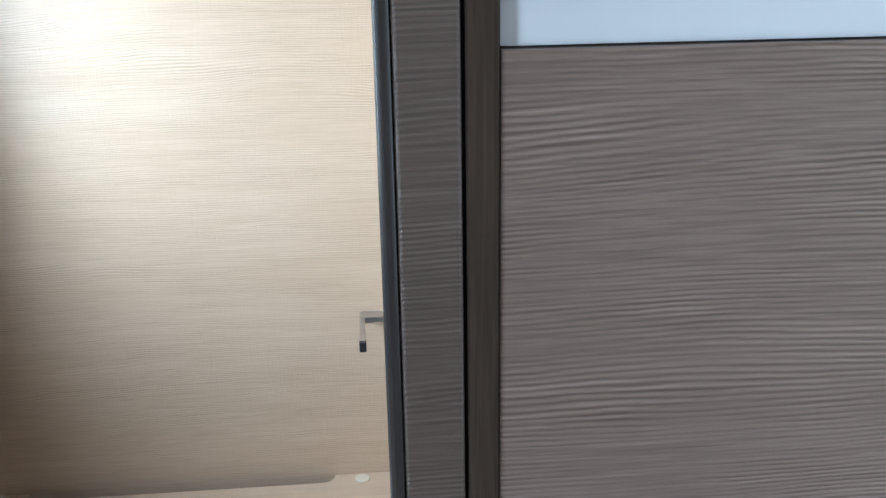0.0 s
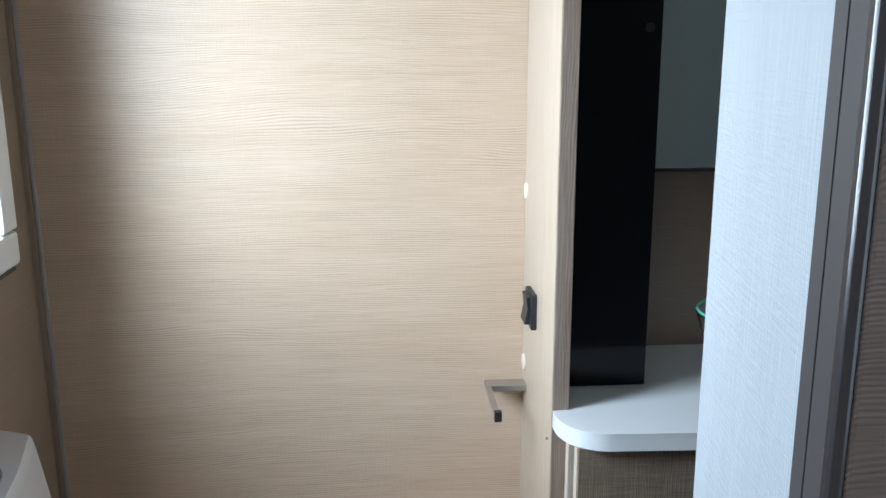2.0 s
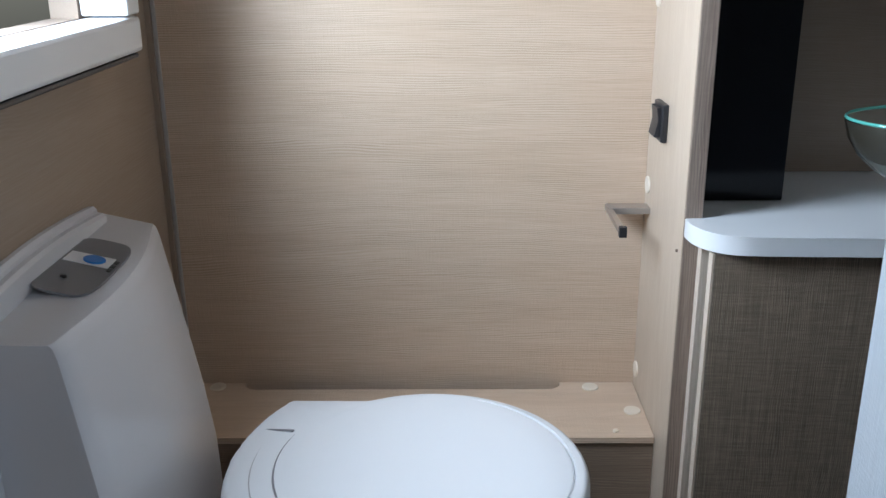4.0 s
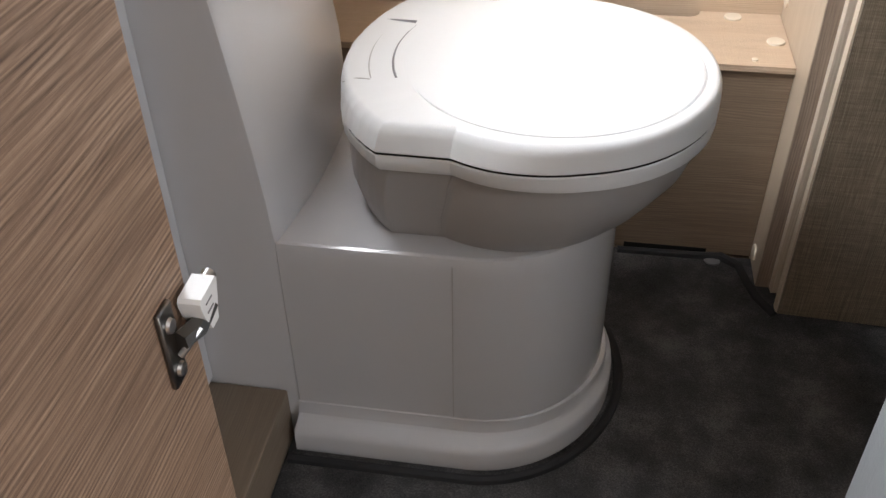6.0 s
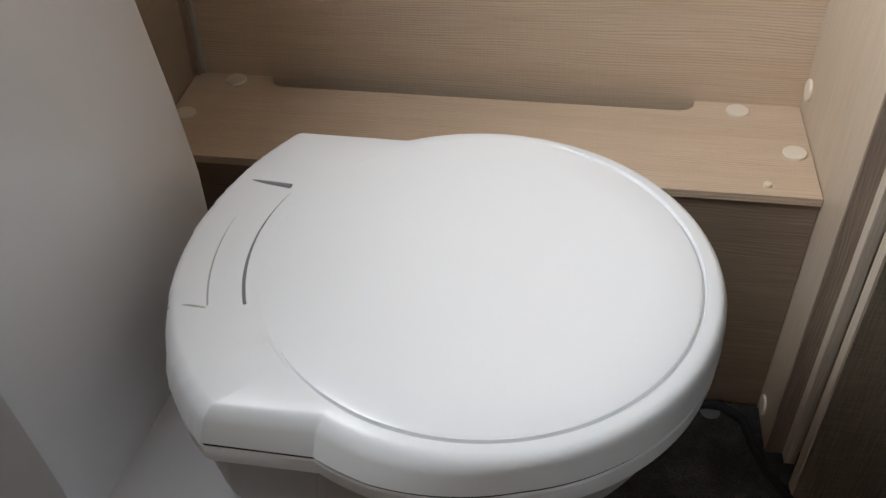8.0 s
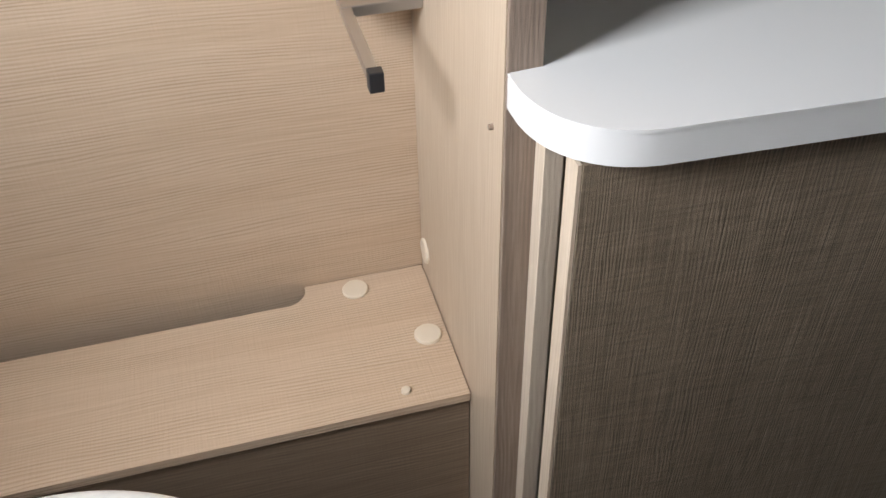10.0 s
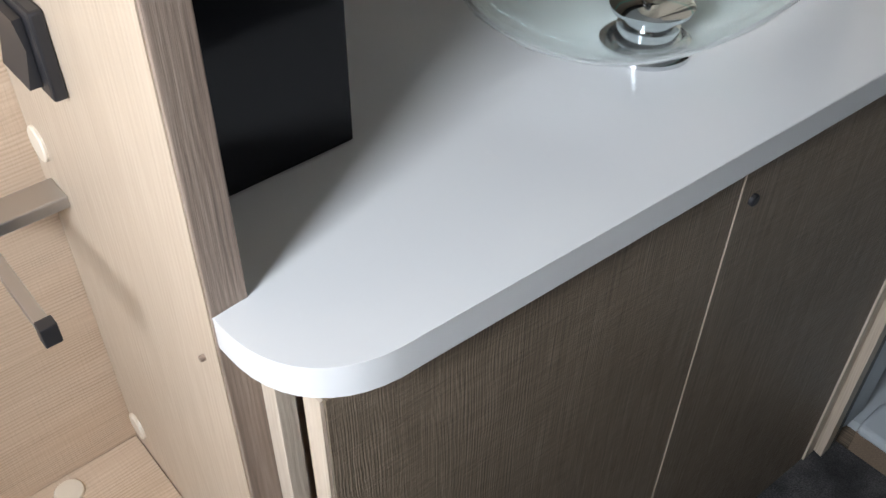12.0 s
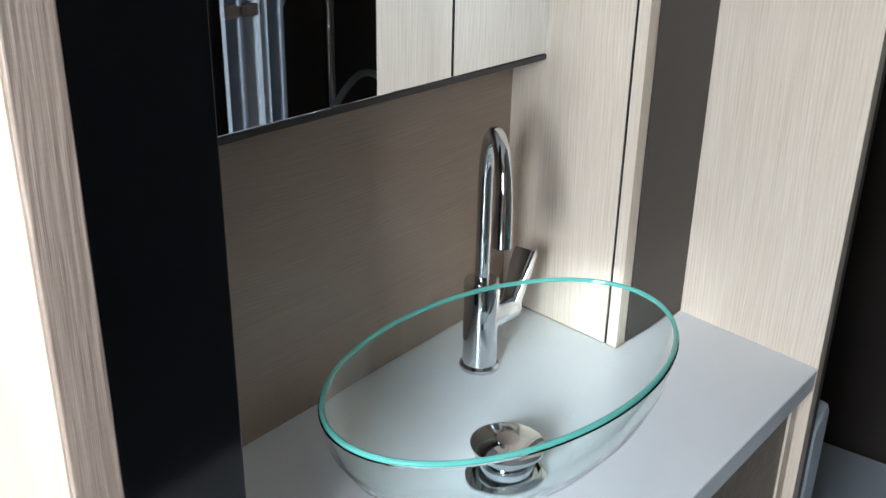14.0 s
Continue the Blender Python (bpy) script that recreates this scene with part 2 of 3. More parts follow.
def finish(bm, smooth=35):
    bmesh.ops.recalc_face_normals(bm, faces=bm.faces)
    if smooth:
        flat = bm.faces.layers.int.get("flat")
        mean = sum(f.calc_area() for f in bm.faces) / max(1, len(bm.faces))
        for f in bm.faces:
            f.smooth = not (flat and f[flat]) and f.calc_area() < 8 * mean
        for e in bm.edges:
            if len(e.link_faces) == 2 and e.calc_face_angle(0) > radians(smooth):
                e.smooth = False


def mesh_of(name, bm, material, smooth=35):
    finish(bm, smooth)
    me = bpy.data.meshes.new(name)
    bm.to_mesh(me)
    bm.free()
    me.materials.append(material)
    return me


def part(name, bm, material, parent, label="", smooth=35):
    ob = new(name, mesh_of(name, bm, material, smooth))
    ob.parent = parent
    ob.matrix_parent_inverse = parent.matrix_world.inverted()
    return tagged(ob, label)


def thing(name, bm, material, label, category, group="", kind="", smooth=35):
    return tagged(new(name, mesh_of(name, bm, material, smooth)), label, category, group, kind)


def root(name, at, label, category, group="", kind=""):
    ob = new(name)
    ob.empty_display_size = 0.05
    ob.location = at
    ob.matrix_world = Matrix.Translation(at)
    return tagged(ob, label, category, group, kind)


def B(*a, **k):
    return box(bmesh.new(), *a, **k)


# ---- structure ----
XL, YB, XP, YW = -0.649, 1.537, 0.118, 0.470
CEIL = 2.0
thing("floor", B(-1.8, 2.0, -2.2, 1.62, -0.06, 0.0), M_floor_y, "brown wood-look floor under the carpet", "floor", kind="structure")
thing("ceiling", B(-1.8, 2.0, -2.2, 1.62, CEIL, CEIL + 0.04), M_ceiling, "smooth white ceiling over washroom and lounge", "ceiling", kind="structure")
thing("wall_north", B(XL, 1.9, YB, YB + 0.035, 0, CEIL), M_pale_x, "pale larch-look laminate wall with horizontal grain", "wall", kind="structure")
# side wall with the window opening
WY0, WY1, WZ0, WZ1 = 0.76, 1.277, 0.988, 1.50
bm = bmesh.new()
box(bm, XL - 0.035, XL, 0.43, YB + 0.035, 0, WZ0)
box(bm, XL - 0.035, XL, 0.43, YB + 0.035, WZ1, CEIL)
box(bm, XL - 0.035, XL, 0.43, WY0, WZ0, WZ1)
box(bm, XL - 0.035, XL, WY1, YB + 0.035, WZ0, WZ1)
box(bm, XL + 0.0005, XL + 0.008, YB - 0.012, YB - 0.0005, 0.356, CEIL - 0.001)
thing("wall_west", bm, M_tan, "tan laminate side wall with a window opening", "wall", kind="structure")
win = root("window_1", (XL, WY1, WZ0), "small side window with projecting white plastic frame", "window", kind="structure")
FW = 0.045
part("frame_bottom", B(XL + 0.002, XL + 0.062, WY0 - FW, WY1 + FW, WZ0 - FW, WZ0, bev=0.006), M_white, win)
part("frame_top", B(XL + 0.002, XL + 0.062, WY0 - FW, WY1 + FW, WZ1, WZ1 + FW, bev=0.006), M_white, win)
part("frame_side", B(XL + 0.002, XL + 0.062, WY0 - FW, WY0, WZ0 + 0.002, WZ1 - 0.002, bev=0.004), M_white, win)
part("frame_side", B(XL + 0.002, XL + 0.062, WY1, WY1 + FW, WZ0 + 0.002, WZ1 - 0.002, bev=0.004), M_white, win)
# black strip added to paint the frame's dark underside
part("dark_underside", B(XL + 0.004, XL + 0.058, WY0 - FW + 0.01, WY1 + FW - 0.01, WZ0 - FW - 0.007, WZ0 - FW - 0.001, bev=0.002), M_blackplastic, win, "black strip painting the underside of the frame dark")
# corner trim
thing("trim", B(XL + 0.0085, XL + 0.0145, YB - 0.007, YB - 0.001, 0.356, CEIL - 0.002, bev=0.002), M_trim, "slim grey corner trim between the wall panels", "trim", kind="structure")
# return behind the hinge panel, and unseen outer walls added to close the lounge
thing("wall_return", B(XL - 0.035, -0.412, 0.392, 0.428, 0, CEIL), M_tan, "tan laminate return wall beside the doorway", "wall", kind="structure")
thing("wall_south", B(-1.8, 2.0, -2.24, -2.2, 0, CEIL), M_tan, "plain tan end wall of the lounge", "wall", kind="structure")
# unseen wall; its opening is made up to hold the west fill lamp
bm = bmesh.new()
box(bm, -1.84, -1.8, -2.2, 0.39, 0, 0.45)
box(bm, -1.84, -1.8, -2.2, 0.39, 1.45, CEIL)
box(bm, -1.84, -1.8, -2.2, -1.26, 0.45, 1.45)
box(bm, -1.84, -1.8, -0.48, 0.39, 0.45, 1.45)
thing("wall_lounge_west", bm, M_tan, "unseen tan lounge wall with an opening for a fill lamp", "wall", kind="structure")
thing("wall_lounge_return", B(-1.8, XL - 0.037, 0.392, 0.428, 0, CEIL), M_tan, "plain tan wall beside the lounge", "wall", kind="structure")
# unseen wall; its opening is made up to hold the east fill lamp
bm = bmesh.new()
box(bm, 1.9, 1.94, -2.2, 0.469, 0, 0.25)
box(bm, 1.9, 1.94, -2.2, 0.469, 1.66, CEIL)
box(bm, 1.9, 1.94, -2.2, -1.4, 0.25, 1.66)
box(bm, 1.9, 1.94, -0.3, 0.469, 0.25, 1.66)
thing("wall_lounge_east", bm, M_tan, "unseen tan lounge wall with an added lamp opening", "wall", kind="structure")
thing("wall_east", B(1.9, 1.94, 0.47, YB + 0.035, 0, CEIL), M_dark_wall, "dark brown side wall of the shower", "wall", kind="structure")
# doorway wall: grey-brown panel below, white panel above
thing("wall_doorway_lower", B(0.134, 1.9, YW, YW + 0.035, 0, 1.2195), M_grey_x, "grey-brown brushed wood wall panel with horizontal grain", "wall", kind="structure")
thing("wall_doorway_upper", B(0.134, 1.9, YW + 0.006, YW + 0.035, 1.2205, CEIL), M_wallwhite, "smooth glossy white upper wall panel", "wall", kind="structure")
thing("wall_shower", B(0.15, 1.9, YW + 0.036, YW + 0.052, 0, CEIL), M_dark_wall, "dark brown smooth shower wall panel", "wall", kind="structure")

# door post
post = root("door_post", (0.10, YW, 0), "grey-brown wood door post with dark grooves", "door post", kind="structure")
part("post_panel", B(0.0857, 0.116, YW - 0.002, YW + 0.03, 0.001, CEIL - 0.001, bev=0.002), M_post_x, post)
part("post_trim", B(0.118, 0.1335, YW - 0.003, YW + 0.03, 0.001, CEIL - 0.001, bev=0.003), M_post_z, post, "brown vertical edge strip")
part("groove", B(0.116, 0.118, YW + 0.006, YW + 0.03, 0.001, CEIL - 0.001), M_gap, post)
part("seal_strip", B(0.0775, 0.0855, YW - 0.002, YW + 0.008, 0.001, CEIL - 0.001, bev=0.003), M_strip, post, "dark satin edge strip")
part("reveal", B(0.0825, 0.0855, YW + 0.0085, YW + 0.030, 0.001, CEIL - 0.001), M_rail, post, "dark reveal strip")
part("channel", B(0.0822, 0.116, YW + 0.031, YW + 0.043, 0.001, CEIL - 0.001), M_rail, post, "dark channel behind the post")

# pale slab behind the post
bm = prism(bmesh.new(), [(0.0915, 0.5145), (0.117, 0.738), (0.145, 0.735), (0.1225, 0.5145)], 0.01, CEIL - 0.002)
bmesh.ops.bevel(bm, geom=[e for e in bm.edges if abs(e.verts[0].co.z - e.verts[1].co.z) > 1], offset=0.008, segments=4, affect="EDGES")
thing("wall_slab", bm, M_slab, "pale grey textured partition slab with rounded edge", "wall", kind="structure")

# partition beside the vanity
pp = root("partition", (XP, 1.40, 0), "pale wood partition panel with brown front edge", "partition", kind="structure")
part("panel", B(XP, XP + 0.024, 1.285, YB - 0.001, 0.001, CEIL - 0.001), M_pale_z, pp)
part("edge_band", B(XP + 0.0006, XP + 0.0236, 1.2815, 1.2848, 0.001, CEIL - 0.001, bev=0.001), M_edge_z, pp, "brown wood-grain edge band")

# hinge panel at the doorway
thing("wall_side_panel", B(-0.410, -0.385, 0.12, 0.452, 0, CEIL, bev=0.003), M_side_y, "brown wood side panel with horizontal grain", "wall", kind="structure")
thing("plinth", B(XL + 0.001, -0.526, 0.430, 0.883, 0.0, 0.088, bev=0.003), M_plinth_y, "tan-brown wood floor plinth beside the toilet", "plinth", kind="structure")

# boxed shelf behind the toilet
sh = root("shelf", (-0.27, 1.45, 0), "pale wood box shelf with a rounded back slot", "shelf")
SZ = 0.355


def slot_poly():
    x0, x1, ya, yb, r = -0.545, -0.008, 1.511, YB - 0.0015, 0.016
    p = [(XL + 0.002, yb), (XL + 0.002, 1.352), (XP - 0.001, 1.352), (XP - 0.001, yb), (x1 + 0.0, yb)]
    for k in range(7):
        a = math.pi / 2 * k / 6
        p.append((x1 - 0.004 * math.sin(a) - r * (1 - math.cos(a)), yb - 0.008 - (yb - 0.008 - ya) * math.sin(a)))
    for k in range(7):
        a = math.pi / 2 * (1 - k / 6)
        p.append((x0 + 0.004 * math.sin(a) + r * (1 - math.cos(a)), yb - 0.008 - (yb - 0.008 - ya) * math.sin(a)))
    p.append((x0, yb))
    return p


bm = bmesh.new()
prism(bm, slot_poly(), SZ - 0.010, SZ)
part("shelf_board", bm, M_pale_x, sh)
# near-black strip laid over the riser's foot, painting the shade of a gap
part("slot", B(-0.09, 0.045, 1.3545, 1.3558, 0.008, 0.0185), M_gap, sh, "dark strip painting the shaded gap under the riser")
part("riser", B(XL + 0.002, XP - 0.001, 1.356, 1.370, 0.010, SZ - 0.0105), M_riser_x, sh, "brown wood riser under the shelf", smooth=0)

# ---- carpet ----
PC = (-0.290, 1.05)


def pedestal(r, xl, n=40):
    p = [(xl, PC[1] - r)]
    p += [(PC[0] + r * math.cos(a), PC[1] + r * math.sin(a)) for a in [-math.pi / 2 + math.pi * k / n for k in range(n + 1)]]
    p.append((xl, PC[1] + r))
    return p


carpet = root("carpet", (0, 0.3, 0), "charcoal short-pile carpet with bound edges", "carpet")
bm = bmesh.new()
box(bm, -0.384, 0.30, -0.60, 0.4, 0.001, 0.008)
box(bm, -0.525, 0.93, 0.455, 1.352, 0.001, 0.0075)
box(bm, -0.384, 0.075, 0.4, 0.455, 0.001, 0.0078)
part("surface", bm, M_carpet, carpet)
bm = bmesh.new()
tube(bm, [(PC[0] + (x - PC[0]) * 0.195 / 0.214 if x > PC[0] else x, y, 0.008) for x, y in pedestal(0.214, -0.52)], 0.007, 8)
part("binding", bm, M_binding, carpet, "rolled dark edge binding")
bm = bmesh.new()
tube(bm, [(-0.10, 1.345, 0.008), (0.03, 1.345, 0.010), (0.068, 1.343, 0.014), (0.095, 1.325, 0.012), (0.105, 1.29, 0.009), (0.118, 1.25, 0.008), (0.14, 1.215, 0.008)], 0.007, 8)
part("binding", bm, M_binding, carpet, "rolled dark edge binding")

# ---- toilet ----
wc = root("toilet", (-0.35, 1.05, 0), "white and grey plastic cassette toilet, lid closed", "toilet")
LC = (-0.217, 1.051)


def outline(a):
    """Distance of the lid's edge from its middle at the angle a."""
    c, s = math.cos(a), math.sin(a)
    best = 1.0 / math.sqrt((c / 0.187) ** 2 + (s / 0.185) ** 2)
    # the hinge end: a block with a rounded back
    if c < -0.05:
        d = 10.0
        if abs(s) > 1e-6:
            d = min(d, (0.1635 if s < 0 else 0.164) / abs(s))
        # back edge, an arc
        for k in range(120):
            dd = 0.15 + 0.0011 * k
            x, y = dd * c, dd * s
            if (x / 0.239) ** 2 + (y / (0.225 if y < 0 else 0.27)) ** 2 > 1.0:
                d = min(d, dd)
                break
        x = d * c
        if x < -0.0874:
            best = max(best, d)
    return best


ANG = sorted([2 * math.pi * k / 264 for k in range(264)] + [2 * math.pi + math.atan2(-0.1635, x) for x in (-0.0876, -0.1642)])
NA = len(ANG)
RAD = [outline(a) for a in ANG]


def draft(a):
    """1 along the near side of the hinge block, whose face leans out towards its foot, 0 elsewhere."""
    d = math.degrees(a) % 360
    return min(1.0, max(0.0, min((d - 190) / 20, (285 - d) / 30)))


def ring(inset, z, f=1.0, dx=0.0, least=0.0, lean=0.0):
    return [(LC[0] + dx + max(r * f - inset + lean * draft(a), least) * math.cos(a), LC[1] + max(r * f - inset + lean * draft(a), least) * math.sin(a), z) for a, r in zip(ANG, RAD)]


def crease(bm):
    """Keeps the upright edges crisp where the lid's block meets its round."""
    bm.normal_update()
    for e in bm.edges:
        v0, v1 = [math.atan2(v.co.y - LC[1], v.co.x - LC[0]) for v in e.verts]
        if len(e.link_faces) == 2 and abs(v0 - v1) < 0.004 and e.calc_face_angle(0) > radians(9):
            e.smooth = False
    return bm


def groove(a):
    """1 where the lid's groove is deep (front and free end), 0 at the hinge side."""
    d = (math.degrees(a) + 180) % 360 - 180
    return min(1.0, max(0.0, min((d + 150) / 30, (75 - d) / 30)))


def circle(r, z, deep=0.0):
    return [(LC[0] + r * math.cos(a), LC[1] + r * 1.0 * math.sin(a), z - deep * groove(a)) for a in ANG]


bm = bmesh.new()
loft(bm, [ring(0.010, 0.4632), ring(0.001, 0.4632, lean=0.008), ring(-0.0005, 0.4645, lean=0.008), ring(0.0002, 0.482, lean=0.0035), ring(0.0009, 0.4872, lean=0.002), ring(0.0026, 0.4912), ring(0.0052, 0.4938, least=0.1725), ring(0.0085, 0.4950, least=0.1715),
          circle(0.1705, 0.4962), circle(0.1695, 0.4962, 0.0045), circle(0.1675, 0.4962, 0.0045)], True, False)
lid = part("lid", crease(bm), M_lid, wc, "smooth white lid, closed", smooth=40)
bm = bmesh.new()
loft(bm, [circle(0.1677, 0.4962, 0.0045), circle(0.1670, 0.4963, 0.0008), circle(0.164, 0.4967), circle(0.13, 0.4978), circle(0.08, 0.4988), circle(0.03, 0.4992)], False, True)
part("lid_panel", bm, M_lid, lid, smooth=40)
# hinge strap arcs and finger slot on the lid: grey tubes painting their shade
for rr, a0, a1, w in ((0.181, 159, 203, 0.0015), (0.208, 152, 201, 0.0010)):
    bm = bmesh.new()
    n = 20
    pts = []
    for k in range(n + 1):
        a = radians(a0 + (a1 - a0) * k / n)
        pts.append((LC[0] + rr * math.cos(a), LC[1] + 0.004 + rr * math.sin(a), 0.4958 if rr < 0.19 else 0.4949))
    tube(bm, pts, [w * (0.15 + 0.85 * min(1, 1.3 * k / n)) for k in range(n + 1)], 8)
    part("hinge_groove_shade", bm, M_padgrey if rr < 0.19 else M_bowl, lid, "fine grey line painting shade in a hinge groove")
bm = bmesh.new()
tube(bm, [(-0.434, 1.137, 0.4930), (-0.412, 1.132, 0.4950), (-0.388, 1.128, 0.4958)], [0.0010, 0.0020, 0.0026], 8)
part("finger_slot_shade", bm, M_padgrey, lid, "narrow grey line painting shade in a slot")
bm = bmesh.new()
tube(bm, [(-0.4425, 0.9785, 0.4895), (-0.436, 0.979, 0.4935), (-0.4225, 0.979, 0.4950), (-0.412, 0.978, 0.4954)], [0.0008, 0.0011, 0.0011, 0.0006], 6)
part("hinge_groove_shade", bm, M_bowl, lid, "fine grey line painting shade in a hinge groove")
# solid dark grey block, painting the shade of a notch beside the hinge
bm = bmesh.new()
loft(bm, [[(-0.4365 + e, 0.960, z), (-0.4275, 0.957, z), (-0.4305, 0.978, z), (-0.4425 + e, 0.980, z)] for z, e in ((0.464, 0.0), (0.478, 0.002), (0.483, 0.009))])
part("notch_shade", bm, M_padgrey, lid, "dark grey block painting shade in the hinge notch", smooth=0)
bm = bmesh.new()
loft(bm, [ring(0.0014, 0.4590, lean=0.008), ring(0.0014, 0.4635, lean=0.008)])
part("gap", bm, M_gap, wc, "dark joint under the lid")
bm = bmesh.new()
loft(bm, [ring(0.006, 0.4395, lean=0.004), ring(0.001, 0.441, lean=0.005), ring(0.0, 0.448, lean=0.008), ring(0.0, 0.4592, lean=0.008), ring(0.0012, 0.4604, lean=0.008)])
part("seat", crease(bm), M_lid, wc, "white plastic seat", smooth=40)
bm = bmesh.new()
loft(bm, [ring(0.0, 0.326, 0.76, -0.040), ring(0.0, 0.332, 0.79, -0.037), ring(0.0, 0.350, 0.845, -0.028), ring(0.0, 0.370, 0.895, -0.022), ring(0.0, 0.395, 0.94, -0.012), ring(0.002, 0.420, 0.965, -0.006), ring(0.006, 0.4392, 0.985, 0.0)])
part("bowl", crease(bm), M_bowl, wc, "grey plastic bowl", smooth=50)
i_seam = min(range(NA), key=lambda i: abs(ANG[i] - math.radians(240.5)))
bm = bmesh.new()
tube(bm, [ring(0.0, z, f, dx)[i_seam] for z, f, dx in ((0.334, 0.79, -0.037), (0.350, 0.845, -0.028), (0.370, 0.895, -0.022), (0.395, 0.94, -0.012), (0.420, 0.957, -0.006), (0.436, 0.955, 0.0))], 0.0012, 6)
part("bowl_seam", bm, M_bowl, wc, "fine moulding seam")
part("pedestal_seam", B(-0.3085, -0.3075, 0.8838, 0.8852, 0.07, 0.318), M_bowl, wc, "fine moulding seam")
bm = bmesh.new()
R0 = [(0.1655, 0.040), (0.1655, 0.30), (0.1655, 0.322), (0.1635, 0.3275), (0.160, 0.329)]
loft(bm, [[(x, y, z) for x, y in pedestal(r, -0.512)] for r, z in R0])
part("pedestal", bm, M_console, wc, "white plastic pedestal", smooth=40)
bm = bmesh.new()
R1 = [(0.197, 0.0), (0.1975, 0.006), (0.197, 0.034), (0.1945, 0.040), (0.190, 0.0435), (0.176, 0.047), (0.1705, 0.050), (0.1675, 0.060), (0.1672, 0.068), (0.1655, 0.069)]
loft(bm, [[(PC[0] + (x - PC[0]) * (0.172 + (r - 0.166) * 0.35) / r if x > PC[0] else x, y, z) for x, y in pedestal(r, -0.514)] for r, z in R1])
part("base_skirt", bm, M_console, wc, "white flared base skirt", smooth=40)

# console: near face flat, side bowed, far end raked
bm = bmesh.new()
rings = []
for z, xr in ((0.002, -0.5115), (0.10, -0.5110), (0.20, -0.5105), (0.33, -0.510), (0.385, -0.513), (0.45, -0.519), (0.52, -0.527), (0.60, -0.537), (0.66, -0.545), (0.711, -0.5525), (0.722, -0.5555), (0.726, -0.5595)):
    far = 1.178 + 0.072 * max(0.0, (z - 0.33) / 0.39)
    y0 = 0.884
    row = [(XL + 0.001, y0 + 0.001), (xr - 0.012, y0), (xr - 0.003, y0 + 0.0015), (xr, y0 + 0.006)]
    for k in range(1, 13):
        s = k / 12
        row.append((xr + 0.021 * math.sin(math.pi * s) * (0.4 + 0.6 * min(1, max(0, z - 0.3) / 0.3)) + (0.012 - 0.030 * min(1.0, max(0.0, (z - 0.47) / 0.25))) * s, y0 + 0.006 + (far - y0 - 0.006) * s))
    row += [(XL + 0.001, far)]
    lift = 0.23 * min(1.0, max(0.0, (z - 0.5) / 0.2))
    rings.append([(x, y, z + lift * max(0.0, xr - x) * min(1.0, (y - y0) / 0.03)) for x, y in row])
loft(bm, rings)
con = part("console", bm, M_console, wc, "white moulded plastic flush console")
bm = bmesh.new()
for x0, x1, h in ((XL + 0.001, XL + 0.011, 0.772), (XL + 0.0105, XL + 0.022, 0.763)):
    rr = []
    for k in range(13):
        s = k / 12
        y = 0.872 + 0.355 * s
        zt = h - 0.02 * (1 - math.sin(math.pi * (0.15 + 0.7 * s)))
        rr.append([(x0, y, 0.60), (x1, y, 0.60), (x1, y, zt - 0.004), (x1 - 0.004, y, zt), (x0, y, zt)])
    loft(bm, rr)
part("back_lip", bm, M_console, con, "stepped white lip along the wall")
for x0, x1 in ((XL + 0.001, XL + 0.010), (XL + 0.014, XL + 0.024)):
    part("side_lip", B(x0, x1, 0.850, 0.8835, 0.097, 0.742, bev=0.003), M_console, con)
pad = []
for k in range(48):
    a = 2 * math.pi * k / 48
    c, s = math.cos(a), math.sin(a)
    pad.append((-0.600 + 0.034 * math.copysign(abs(c) ** 0.5, c), 1.077 + 0.083 * math.copysign(abs(s) ** 0.5, s)))


def tilt(bm):
    for v in bm.verts:
        v.co.z += 0.23 * max(0.0, -0.5605 - v.co.x)
    return bm


part("control_pad", tilt(prism(bmesh.new(), pad, 0.7250, 0.7278)), M_padgrey, con, "dark grey rounded control pad")
part("label_strip", tilt(B(-0.624, -0.575, 1.078, 1.108, 0.7275, 0.7286, bev=0.0004)), M_white, con, "white strip round the button")
part("flush_button", tilt(lathe(bmesh.new(), [(0.012, 0.7282), (0.012, 0.7298), (0.0105, 0.7305)], -0.594, 1.093, 32)), M_blue, con, "blue round flush button")
for k in range(3):
    part("indicator", tilt(B(-0.5735, -0.569, 1.070 + k * 0.012, 1.078 + k * 0.012, 0.7275, 0.7285)), M_blackplastic, con, "small dark indicator mark")
part("indicator", tilt(lathe(bmesh.new(), [(0.0035, 0.7275), (0.0035, 0.7285)], -0.606, 1.035, 16)), M_blackplastic, con, "small dark indicator mark")

# ---- furniture caps and pins ----


def cap(at, axis, r=0.0135, group="cream screw caps", label="cream round plastic screw cap on pale wood"):
    bm = lathe(bmesh.new(), [(r, 0.0), (r, 0.0018), (r * 0.93, 0.0030), (r * 0.5, 0.0034)], 0, 0, 28)
    if axis == "-x":
        bmesh.ops.rotate(bm, verts=bm.verts, cent=(0, 0, 0), matrix=Matrix.Rotation(radians(-90), 3, "Y"))
    ob = thing("screw_cap", bm, M_cap, label, "screw cap", group)
    ob.location = at
    return ob


for at, ax in (((0.042, 1.516, SZ), "z"), ((0.098, 1.434, SZ), "z"), ((-0.590, 1.520, SZ), "z"), ((-0.628, 1.435, SZ), "z"),
               ((XP, 1.516, 0.390), "-x"), ((XP, 1.516, 0.709), "-x"), ((XP, 1.522, 0.992), "-x"), ((XP, 1.335, 0.035), "-x")):
    cap(at, ax)
cap((0.061, 1.370, SZ), "z", 0.0045, "small pin heads", "tiny cream pin head on the shelf")
